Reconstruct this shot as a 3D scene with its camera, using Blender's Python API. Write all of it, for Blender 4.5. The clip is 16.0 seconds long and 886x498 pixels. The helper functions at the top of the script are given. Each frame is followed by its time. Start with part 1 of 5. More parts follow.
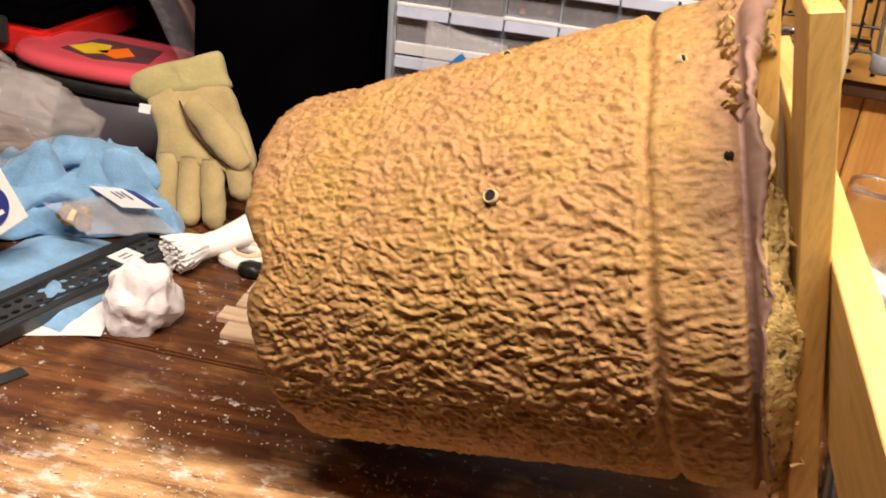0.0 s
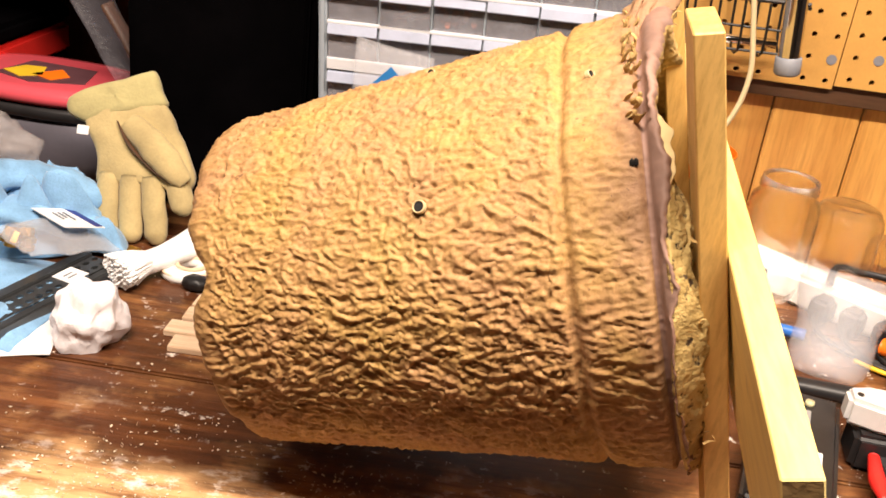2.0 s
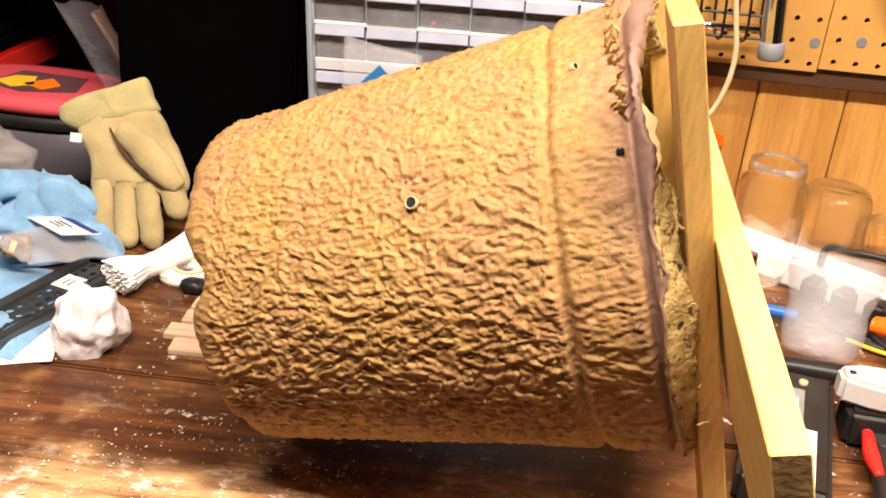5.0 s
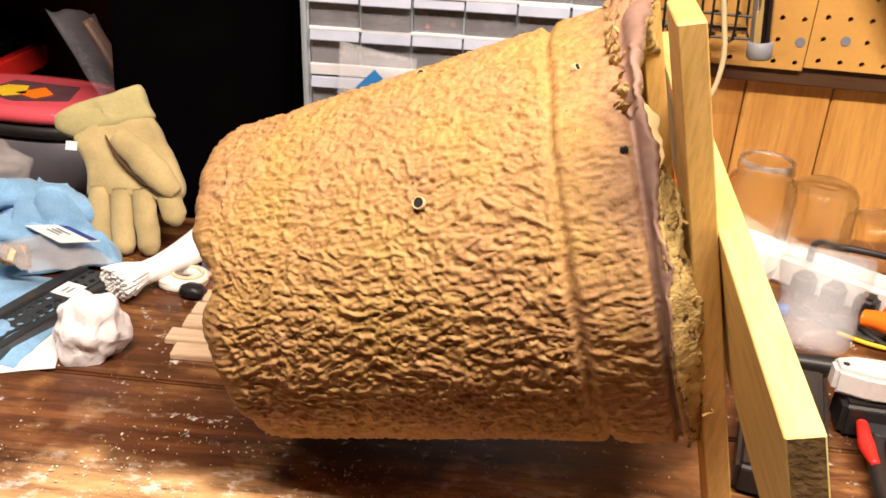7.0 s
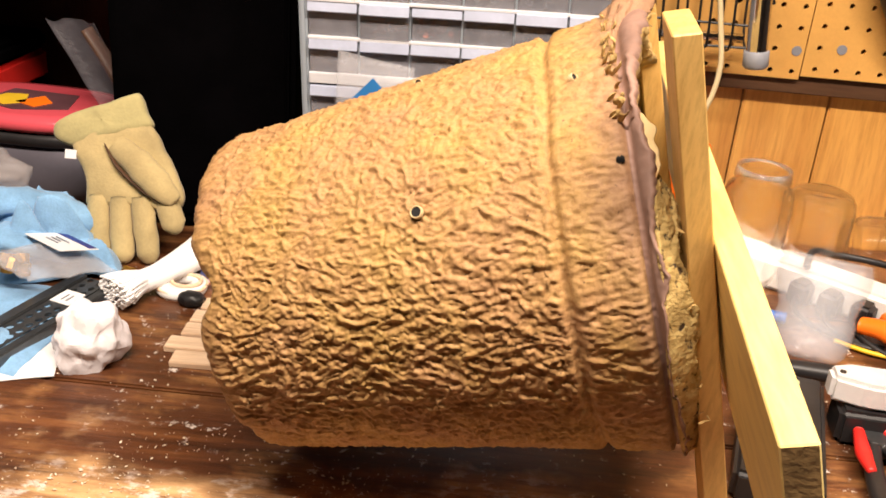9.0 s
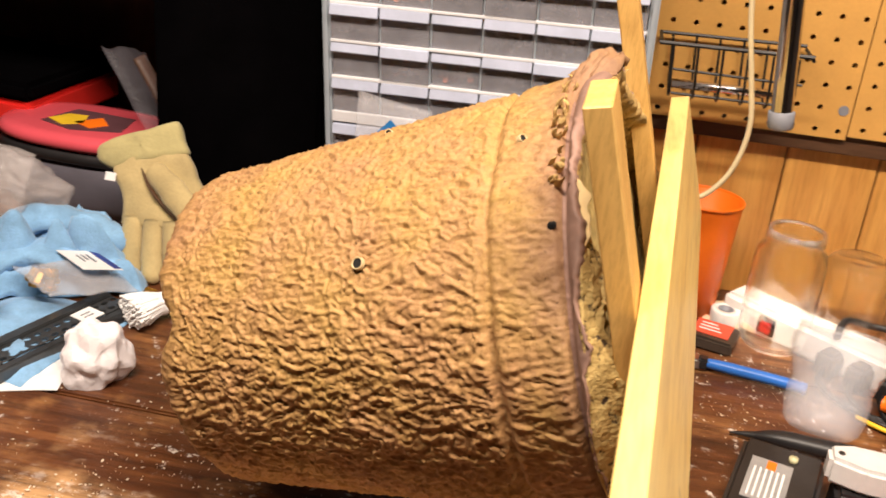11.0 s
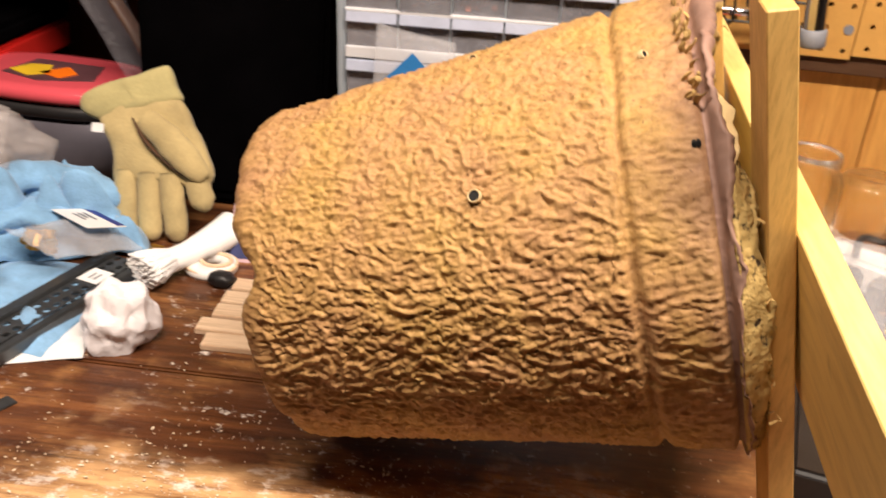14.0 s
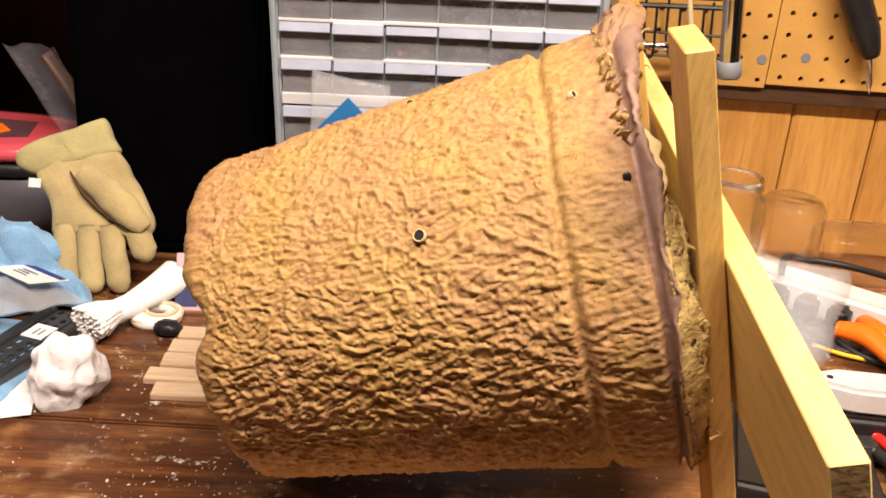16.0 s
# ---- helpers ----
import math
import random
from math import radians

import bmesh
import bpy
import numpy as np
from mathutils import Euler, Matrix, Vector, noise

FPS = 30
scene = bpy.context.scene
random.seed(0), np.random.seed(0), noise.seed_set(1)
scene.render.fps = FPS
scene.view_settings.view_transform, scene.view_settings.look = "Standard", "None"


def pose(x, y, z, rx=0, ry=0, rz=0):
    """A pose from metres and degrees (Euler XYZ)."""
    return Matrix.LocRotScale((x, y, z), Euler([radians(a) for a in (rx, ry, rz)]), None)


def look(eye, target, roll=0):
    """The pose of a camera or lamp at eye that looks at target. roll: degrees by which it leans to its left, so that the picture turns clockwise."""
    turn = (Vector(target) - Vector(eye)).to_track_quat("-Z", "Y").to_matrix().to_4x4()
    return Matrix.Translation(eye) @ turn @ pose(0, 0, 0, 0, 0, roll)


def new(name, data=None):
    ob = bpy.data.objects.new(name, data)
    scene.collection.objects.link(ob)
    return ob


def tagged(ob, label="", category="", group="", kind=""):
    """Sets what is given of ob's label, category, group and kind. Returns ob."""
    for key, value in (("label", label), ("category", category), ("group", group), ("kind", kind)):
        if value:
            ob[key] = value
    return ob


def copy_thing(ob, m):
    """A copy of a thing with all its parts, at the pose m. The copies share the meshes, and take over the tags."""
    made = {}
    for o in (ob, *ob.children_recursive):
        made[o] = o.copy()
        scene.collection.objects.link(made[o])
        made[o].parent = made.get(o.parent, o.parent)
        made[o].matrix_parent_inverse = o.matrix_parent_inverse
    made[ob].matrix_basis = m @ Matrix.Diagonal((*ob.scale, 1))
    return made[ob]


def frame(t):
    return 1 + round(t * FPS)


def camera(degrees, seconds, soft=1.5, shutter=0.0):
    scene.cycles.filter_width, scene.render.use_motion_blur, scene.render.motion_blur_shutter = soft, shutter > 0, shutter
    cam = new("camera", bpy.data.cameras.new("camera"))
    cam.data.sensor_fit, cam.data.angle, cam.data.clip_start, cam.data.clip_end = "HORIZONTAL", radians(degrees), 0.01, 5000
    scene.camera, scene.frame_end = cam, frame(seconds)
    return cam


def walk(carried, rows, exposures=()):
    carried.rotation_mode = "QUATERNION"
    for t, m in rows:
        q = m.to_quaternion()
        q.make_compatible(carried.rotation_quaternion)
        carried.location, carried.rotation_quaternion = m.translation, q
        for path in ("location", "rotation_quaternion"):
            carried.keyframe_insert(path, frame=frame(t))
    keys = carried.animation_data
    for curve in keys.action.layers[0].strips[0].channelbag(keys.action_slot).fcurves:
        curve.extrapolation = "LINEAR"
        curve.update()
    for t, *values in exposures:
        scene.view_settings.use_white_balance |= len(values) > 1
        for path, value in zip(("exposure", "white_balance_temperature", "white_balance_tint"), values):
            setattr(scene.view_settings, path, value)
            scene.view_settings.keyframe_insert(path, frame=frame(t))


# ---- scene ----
cam = camera(48.4, 16.0, soft=1.7, shutter=0.5)
PATH = [
    (0, (0.078, 0.186, 0.484), (-0.138, 1.972, -0.391), 7.9),
    (0.5, (0.084, 0.177, 0.498), (-0.081, 1.95, -0.414), 7.7),
    (1, (0.086, 0.171, 0.514), (-0.045, 1.965, -0.36), 7.5),
    (1.5, (0.088, 0.158, 0.512), (-0.021, 1.959, -0.352), 7.3),
    (2, (0.088, 0.152, 0.506), (-0.017, 1.956, -0.353), 7.1),
    (2.5, (0.087, 0.15, 0.506), (-0.013, 1.948, -0.364), 6.8),
    (3, (0.086, 0.146, 0.506), (-0.008, 1.943, -0.366), 6.5),
    (3.5, (0.09, 0.144, 0.509), (-0.01, 1.939, -0.367), 6.0),
    (4, (0.09, 0.144, 0.51), (-0.008, 1.94, -0.364), 5.7),
    (6.5, (0.086, 0.133, 0.512), (0.002, 1.937, -0.347), 4.5),
    (7, (0.074, 0.129, 0.511), (0.017, 1.936, -0.345), 4.8),
    (7.5, (0.071, 0.126, 0.51), (0.026, 1.936, -0.34), 4.9),
    (8, (0.072, 0.126, 0.51), (0.023, 1.937, -0.338), 4.8),
    (10.5, (0.102, 0.136, 0.532), (-0.004, 1.956, -0.29), 6.1),
    (11, (0.183, 0.148, 0.54), (-0.111, 1.951, -0.275), 5.5),
    (11.5, (0.247, 0.167, 0.543), (-0.248, 1.927, -0.267), 4.4),
    (12, (0.288, 0.189, 0.537), (-0.352, 1.903, -0.272), 3.6),
    (12.5, (0.305, 0.178, 0.538), (-0.377, 1.87, -0.282), 3.3),
    (13, (0.277, 0.165, 0.536), (-0.361, 1.865, -0.302), 3.0),
    (13.5, (0.156, 0.151, 0.516), (-0.229, 1.918, -0.338), 4.4),
    (14, (0.044, 0.158, 0.502), (-0.027, 1.949, -0.386), 5.4),
    (14.5, (0.03, 0.177, 0.488), (0.061, 1.951, -0.434), 5.5),
    (15, (0.038, 0.172, 0.496), (0.078, 1.963, -0.393), 5.1),
    (15.5, (0.043, 0.151, 0.512), (0.08, 1.967, -0.325), 4.5),
    (16, (0.037, 0.138, 0.513), (0.09, 1.965, -0.301), 4.3),
]
walk(cam, [(t, look(eye, target, roll)) for t, eye, target, roll in PATH],
     [(0.0, -0.40), (1.0, -0.03), (3.5, 0.10), (7.0, -0.07), (10.5, -0.08), (11.5, -0.43), (12.5, -0.30), (13.0, -0.34), (13.5, -0.60), (14.0, -0.28), (14.5, -0.12), (16.0, -0.20)])

# ---- world and lights ----
world = bpy.data.worlds.new("room_dark")
scene.world = world
world.use_nodes = True
world.node_tree.nodes["Background"].inputs[0].default_value = (0.9, 0.75, 0.6, 1)
world.node_tree.nodes["Background"].inputs[1].default_value = 0.001


def tube_lamp(name, eye, target, size, watts, colour):
    """A long shop-light fixture over the front of the bench."""
    data = bpy.data.lights.new(name, "AREA")
    data.shape, data.size, data.size_y, data.energy, data.color = "RECTANGLE", *size, watts, colour
    ob = new(name, data)
    ob.matrix_world = look(eye, target)
    return ob


tube_lamp("shop_light", (0.20, 0.27, 1.50), (0.20, 0.78, 0.1), (1.50, 0.10), 76, (1.0, 0.83, 0.69))

# ---- mesh helpers ----
UP = Vector((0, 0, 1))


def finish(name, bm, material, parent=None, label="", smooth=False, m=None):
    me = bpy.data.meshes.new(name)
    bm.to_mesh(me)
    bm.free()
    if material is not None:
        for one in material if isinstance(material, (list, tuple)) else (material,):
            me.materials.append(one)
    if smooth:
        me.polygons.foreach_set("use_smooth", [True] * len(me.polygons))
    ob = new(name, me)
    if parent is not None:
        ob.parent = parent
    if m is not None:
        ob.matrix_basis = m
    if label:
        tagged(ob, label)
    return ob


def part(name, bm, material, parent, label="", smooth=False, m=None):
    return finish(name, bm, material, parent, label, smooth, m)


def thing(name, label, category, m=None, group="", kind=""):
    ob = new(name)
    ob.empty_display_size = 0.02
    if m is not None:
        ob.matrix_basis = m
    return tagged(ob, label, category, group, kind)


def box(bm, lo, hi, bevel=0.0, seg=2):
    m = Matrix.Translation([(a + b) / 2 for a, b in zip(lo, hi)]) @ Matrix.Diagonal([b - a for a, b in zip(lo, hi)] + [1])
    got = bmesh.ops.create_cube(bm, size=1, matrix=m)
    if bevel:
        edges = list({e for v in got["verts"] for e in v.link_edges})
        bmesh.ops.bevel(bm, geom=edges, offset=bevel, segments=seg, affect="EDGES")
    return bm


def cyl(bm, a, b, r0, r1=None, seg=20, caps=True):
    a, b = Vector(a), Vector(b)
    d = b - a
    m = Matrix.Translation((a + b) / 2) @ d.to_track_quat("Z", "Y").to_matrix().to_4x4()
    return bmesh.ops.create_cone(bm, cap_ends=caps, segments=seg, radius1=r0, radius2=r0 if r1 is None else r1, depth=d.length, matrix=m)


def lathe(bm, profile, seg=40, m=Matrix()):
    rings = []
    for r, z in profile:
        rings.append([bm.verts.new(m @ Vector((max(r, 1e-5) * math.cos(2 * math.pi * i / seg), max(r, 1e-5) * math.sin(2 * math.pi * i / seg), z))) for i in range(seg)])
    for a, b in zip(rings, rings[1:]):
        for i in range(seg):
            bm.faces.new((a[i], a[(i + 1) % seg], b[(i + 1) % seg], b[i]))
    bmesh.ops.remove_doubles(bm, verts=bm.verts, dist=0.00004)
    bmesh.ops.recalc_face_normals(bm, faces=bm.faces)
    return bm


def smooth_path(pts, n=8):
    pts = [Vector(p) for p in pts]
    out = []
    for i in range(len(pts) - 1):
        p0, p1, p2, p3 = pts[max(i - 1, 0)], pts[i], pts[i + 1], pts[min(i + 2, len(pts) - 1)]
        for k in range(n):
            t = k / n
            out.append(0.5 * (2 * p1 + (p2 - p0) * t + (2 * p0 - 5 * p1 + 4 * p2 - p3) * t * t + (3 * p1 - p0 - 3 * p2 + p3) * t ** 3))
    out.append(pts[-1])
    return out


def tube(bm, pts, r, seg=10, n=8, flat=1.0):
    line = smooth_path(pts, n) if len(pts) > 2 else [Vector(p) for p in pts]
    radii = r if isinstance(r, (list, tuple)) else [r] * 2
    rings = []
    side = None
    for i, p in enumerate(line):
        d = (line[min(i + 1, len(line) - 1)] - line[max(i - 1, 0)]).normalized()
        if side is None:
            side = d.cross(UP if abs(d.z) < 0.9 else Vector((1, 0, 0))).normalized()
        side = (side - d * side.dot(d)).normalized()
        top = d.cross(side)
        f = i / (len(line) - 1) * (len(radii) - 1)
        j = min(int(f), len(radii) - 2)
        rad = radii[j] + (radii[j + 1] - radii[j]) * (f - j)
        rings.append([bm.verts.new(p + side * rad * math.cos(2 * math.pi * k / seg) + top * rad * flat * math.sin(2 * math.pi * k / seg)) for k in range(seg)])
    for a, b in zip(rings, rings[1:]):
        for k in range(seg):
            bm.faces.new((a[k], a[(k + 1) % seg], b[(k + 1) % seg], b[k]))
    for ring in (rings[0], rings[-1]):
        bm.faces.new(ring)
    return bm


def sheet(bm, nu, nv, fn):
    rows = [[bm.verts.new(fn(i / nu, j / nv)) for j in range(nv + 1)] for i in range(nu + 1)]
    for i in range(nu):
        for j in range(nv):
            bm.faces.new((rows[i][j], rows[i + 1][j], rows[i + 1][j + 1], rows[i][j + 1]))
    return rows


def thicken(bm, depth):
    bmesh.ops.recalc_face_normals(bm, faces=bm.faces)
    bmesh.ops.solidify(bm, geom=list(bm.faces), thickness=depth)


def slab_sheet(bm, nu, nv, fn, shift):
    """A sheet with a second skin shifted behind it, closed at its edges."""
    a = sheet(bm, nu, nv, fn)
    b = sheet(bm, nu, nv, lambda u, v: fn(u, v) + shift)
    for i in range(nu):
        bm.faces.new((a[i][0], b[i][0], b[i + 1][0], a[i + 1][0]))
        bm.faces.new((a[i][nv], a[i + 1][nv], b[i + 1][nv], b[i][nv]))
    for j in range(nv):
        bm.faces.new((a[0][j], a[0][j + 1], b[0][j + 1], b[0][j]))
        bm.faces.new((a[nu][j], b[nu][j], b[nu][j + 1], a[nu][j + 1]))
    bmesh.ops.recalc_face_normals(bm, faces=bm.faces)


def outline_prism(bm, pts, z0, z1, bevel=0.0):
    low = [bm.verts.new((x, y, z0)) for x, y in pts]
    face = bm.faces.new(low)
    got = bmesh.ops.extrude_face_region(bm, geom=[face])
    for v in got["geom"]:
        if isinstance(v, bmesh.types.BMVert):
            v.co.z = z1
    bmesh.ops.recalc_face_normals(bm, faces=bm.faces)
    if bevel:
        bmesh.ops.bevel(bm, geom=list(bm.edges), offset=bevel, segments=2, affect="EDGES")
    return bm


def lettering(body, size, material, parent, m, label="", width=0.0):
    cu = bpy.data.curves.new("lettering", "FONT")
    cu.body, cu.size, cu.extrude, cu.align_x, cu.align_y = body, size, 0.0001, "CENTER", "CENTER"
    tmp = new("lettering_source", cu)
    bpy.context.view_layer.update()
    me = bpy.data.meshes.new_from_object(tmp.evaluated_get(bpy.context.evaluated_depsgraph_get()))
    bpy.data.objects.remove(tmp)
    me.materials.clear()
    me.materials.append(material)
    ob = new("lettering", me)
    ob.parent, ob.matrix_basis = parent, m
    if label:
        tagged(ob, label)
    return ob


# ---- materials ----
def nodes_of(name):
    ma = bpy.data.materials.new(name)
    ma.use_nodes = True
    nt = ma.node_tree
    return ma, nt, nt.nodes["Principled BSDF"]


def add(nt, kind, **values):
    node = nt.nodes.new(kind)
    for key, value in values.items():
        node.inputs[key.replace("_", " ")].default_value = value
    return node


def ramp(nt, source, stops):
    node = nt.nodes.new("ShaderNodeValToRGB")
    while len(node.color_ramp.elements) < len(stops):
        node.color_ramp.elements.new(0.5)
    for el, (p, c) in zip(node.color_ramp.elements, stops):
        el.position, el.color = p, (*c, 1) if len(c) == 3 else c
    nt.links.new(source, node.inputs[0])
    return node.outputs[0]


def mix(nt, fac, a, b, mode="MIX"):
    node = nt.nodes.new("ShaderNodeMix")
    node.data_type, node.blend_type = "RGBA", mode
    for slot, value in ((0, fac), (6, a), (7, b)):
        if isinstance(value, (int, float)):
            node.inputs[slot].default_value = value
        elif isinstance(value, tuple):
            node.inputs[slot].default_value = (*value, 1)
        else:
            nt.links.new(value, node.inputs[slot])
    return node.outputs[2]


def coords(nt, scale=(1, 1, 1), offset_by_object=True):
    tc = nt.nodes.new("ShaderNodeTexCoord")
    mp = nt.nodes.new("ShaderNodeMapping")
    mp.inputs["Scale"].default_value = scale
    nt.links.new(tc.outputs["Object"], mp.inputs["Vector"])
    if offset_by_object:
        info = nt.nodes.new("ShaderNodeObjectInfo")
        mul = nt.nodes.new("ShaderNodeMath")
        mul.operation = "MULTIPLY"
        mul.inputs[1].default_value = 7.0
        nt.links.new(info.outputs["Random"], mul.inputs[0])
        nt.links.new(mul.outputs[0], mp.inputs["Location"])
    return mp.outputs[0]


def noise_tex(nt, vec, scale, detail=4.0, rough=0.55):
    node = add(nt, "ShaderNodeTexNoise", Scale=scale, Detail=detail, Roughness=rough)
    nt.links.new(vec, node.inputs["Vector"])
    return node.outputs["Fac"]


def bump(nt, p, source, strength, distance):
    node = add(nt, "ShaderNodeBump", Strength=strength, Distance=distance)
    nt.links.new(source, node.inputs["Height"])
    nt.links.new(node.outputs[0], p.inputs["Normal"])


def shade(c, f):
    return tuple(min(1.0, a * f) for a in c)


def plain(name, base, rough=0.5, metal=0.0, var=0.18, scale=25.0, fine=220.0, relief=0.15, depth=0.001, trans=0.0, ior=1.45, sheen=0.0, alpha=1.0, coat=0.0, spec=0.5):
    ma, nt, p = nodes_of(name)
    vec = coords(nt)
    big = noise_tex(nt, vec, scale)
    small = noise_tex(nt, vec, fine, 3)
    col = ramp(nt, big, [(0.3, shade(base, 1 - var)), (0.7, shade(base, 1 + var))])
    col = mix(nt, 0.5, col, ramp(nt, small, [(0.3, shade((1, 1, 1), 1 - var)), (0.7, (1, 1, 1))]), "MULTIPLY")
    nt.links.new(col, p.inputs["Base Color"])
    p.inputs["Roughness"].default_value, p.inputs["Metallic"].default_value = rough, metal
    p.inputs["Transmission Weight"].default_value, p.inputs["IOR"].default_value = trans, ior
    p.inputs["Sheen Weight"].default_value, p.inputs["Alpha"].default_value = sheen, alpha
    p.inputs["Coat Weight"].default_value, p.inputs["Specular IOR Level"].default_value = coat, spec
    if relief:
        bump(nt, p, small, relief, depth)
    return ma


def wood(name, pale, dark, grain=(1.2, 14, 14), rough=0.55, knots=0.0, relief=0.2, fine=90.0):
    ma, nt, p = nodes_of(name)
    vec = coords(nt, grain)
    warp = noise_tex(nt, vec, 3.0, 6, 0.6)
    line = noise_tex(nt, coords(nt, tuple(g * 2.2 for g in grain)), fine / 10, 8, 0.7)
    col = ramp(nt, warp, [(0.32, dark), (0.5, tuple((a + b) / 2 for a, b in zip(pale, dark))), (0.66, pale)])
    col = mix(nt, 0.65, col, ramp(nt, line, [(0.32, (0.62, 0.55, 0.45)), (0.55, (1, 1, 1))]), "MULTIPLY")
    if knots:
        spot = noise_tex(nt, coords(nt, (1, 1, 1)), 16.0, 2)
        col = mix(nt, ramp(nt, spot, [(0.70, (0, 0, 0)), (0.76, (knots, knots, knots))]), col, shade(dark, 0.25))
    nt.links.new(col, p.inputs["Base Color"])
    p.inputs["Roughness"].default_value = rough
    bump(nt, p, line, relief, 0.0006)
    return ma


def bench_wood():
    ma, nt, p = nodes_of("bench_wood")
    vec = coords(nt, (1.6, 16, 16))
    flat = coords(nt, (1, 1, 1), False)
    warp = noise_tex(nt, vec, 3.2, 7, 0.62)
    line = noise_tex(nt, coords(nt, (2.5, 34, 34)), 8.0, 8, 0.7)
    col = ramp(nt, warp, [(0.3, (0.045, 0.016, 0.007)), (0.5, (0.12, 0.042, 0.016)), (0.7, (0.22, 0.085, 0.03))])
    col = mix(nt, 0.6, col, ramp(nt, line, [(0.34, (0.35, 0.3, 0.26)), (0.6, (1, 1, 1))]), "MULTIPLY")
    worn = noise_tex(nt, flat, 9.0, 5, 0.6)
    streak = noise_tex(nt, coords(nt, (4, 26, 26), False), 3.0, 6, 0.65)
    scuff = mix(nt, 1.0, ramp(nt, worn, [(0.50, (0, 0, 0)), (0.66, (1, 1, 1))]), ramp(nt, streak, [(0.42, (0, 0, 0)), (0.62, (1, 1, 1))]), "MULTIPLY")
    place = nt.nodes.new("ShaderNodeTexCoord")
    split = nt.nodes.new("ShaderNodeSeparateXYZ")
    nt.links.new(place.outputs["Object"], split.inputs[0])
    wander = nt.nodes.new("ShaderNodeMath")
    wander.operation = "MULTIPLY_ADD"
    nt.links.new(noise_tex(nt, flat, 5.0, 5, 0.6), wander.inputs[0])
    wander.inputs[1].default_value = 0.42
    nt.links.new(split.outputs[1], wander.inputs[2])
    # Front strip: wear, with glare put into its colour; dark nearer to cut bounce.
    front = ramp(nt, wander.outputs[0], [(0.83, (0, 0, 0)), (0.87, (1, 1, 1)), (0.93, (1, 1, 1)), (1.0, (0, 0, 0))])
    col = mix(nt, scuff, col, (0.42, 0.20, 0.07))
    rub_and_glare = mix(nt, 1.0, front, ramp(nt, streak, [(0.36, (0.15, 0.15, 0.15)), (0.58, (1, 1, 1))]), "MULTIPLY")
    col = mix(nt, rub_and_glare, col, (0.66, 0.40, 0.19))
    # White dusty residue that also stands in for the glare on this strip.
    smear_and_glare = mix(nt, 1.0, front, ramp(nt, noise_tex(nt, coords(nt, (1, 1.8, 1), False), 30.0, 7, 0.72), [(0.53, (0, 0, 0)), (0.62, (0.85, 0.85, 0.85))]), "MULTIPLY")
    col = mix(nt, smear_and_glare, col, (0.80, 0.72, 0.64))
    fleck = noise_tex(nt, flat, 70.0, 5, 0.7)
    where = noise_tex(nt, flat, 6.0, 3, 0.5)
    paint = mix(nt, 1.0, ramp(nt, fleck, [(0.60, (0, 0, 0)), (0.66, (1, 1, 1))]), ramp(nt, where, [(0.42, (0, 0, 0)), (0.55, (1, 1, 1))]), "MULTIPLY")
    col = mix(nt, paint, col, (0.72, 0.66, 0.60))
    nt.links.new(col, p.inputs["Base Color"])
    nt.links.new(ramp(nt, worn, [(0.3, (0.28, 0.28, 0.28)), (0.7, (0.5, 0.5, 0.5))]), p.inputs["Roughness"])
    bump(nt, p, line, 0.35, 0.0012)
    return ma


def pulp():
    ma, nt, p = nodes_of("moulded_fibre")
    vec = coords(nt, (1, 1, 1), False)
    big = noise_tex(nt, vec, 14.0, 5, 0.6)
    mid = noise_tex(nt, vec, 190.0, 6, 0.7)
    col = ramp(nt, big, [(0.3, (0.44, 0.240, 0.115)), (0.5, (0.46, 0.268, 0.098)), (0.72, (0.47, 0.298, 0.080))])
    col = mix(nt, 0.7, col, ramp(nt, mid, [(0.33, (0.5, 0.42, 0.36)), (0.55, (1, 1, 1))]), "MULTIPLY")
    # Mauve-brown stain near the lip, with the shade there put into it.
    place = nt.nodes.new("ShaderNodeSeparateXYZ")
    nt.links.new(vec, place.inputs[0])
    edge = nt.nodes.new("ShaderNodeMath")
    edge.operation = "MULTIPLY_ADD"
    nt.links.new(noise_tex(nt, vec, 26.0, 5, 0.6), edge.inputs[0])
    edge.inputs[1].default_value = 0.05
    nt.links.new(place.outputs[0], edge.inputs[2])
    col = mix(nt, ramp(nt, edge.outputs[0], [(0.362, (0, 0, 0)), (0.398, (0.62, 0.62, 0.62))]), col, (0.26, 0.145, 0.095))
    speck = noise_tex(nt, vec, 210.0, 2, 0.5)
    col = mix(nt, ramp(nt, speck, [(0.70, (0, 0, 0)), (0.75, (0.7, 0.7, 0.7))]), col, (0.10, 0.045, 0.02))
    nt.links.new(col, p.inputs["Base Color"])
    p.inputs["Roughness"].default_value = 0.62
    bump(nt, p, mid, 0.7, 0.0020)
    return ma


PULP = pulp()
PULP_LIP = plain("smooth_fibre_lip", (0.28, 0.170, 0.130), 0.6, var=0.2, scale=30, fine=160, relief=0.25)
PULP_TORN = plain("torn_fibre", (0.52, 0.35, 0.13), 0.85, var=0.4, scale=45, fine=200, relief=0.9, depth=0.003)
EYELET = plain("pale_eyelet", (0.62, 0.48, 0.26), 0.4, var=0.15)
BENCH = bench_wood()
PINE = wood("pine_lumber", (0.90, 0.72, 0.30), (0.85, 0.62, 0.20), (6, 0.6, 5), 0.42, 0.6, 0.12, 60.0)
PINE_POST = wood("pine_post", (0.80, 0.52, 0.17), (0.62, 0.36, 0.10), (14, 14, 0.8), 0.55, 0.35)
PANEL = wood("wall_panelling", (0.68, 0.36, 0.09), (0.50, 0.23, 0.05), (10, 10, 0.8), 0.42)
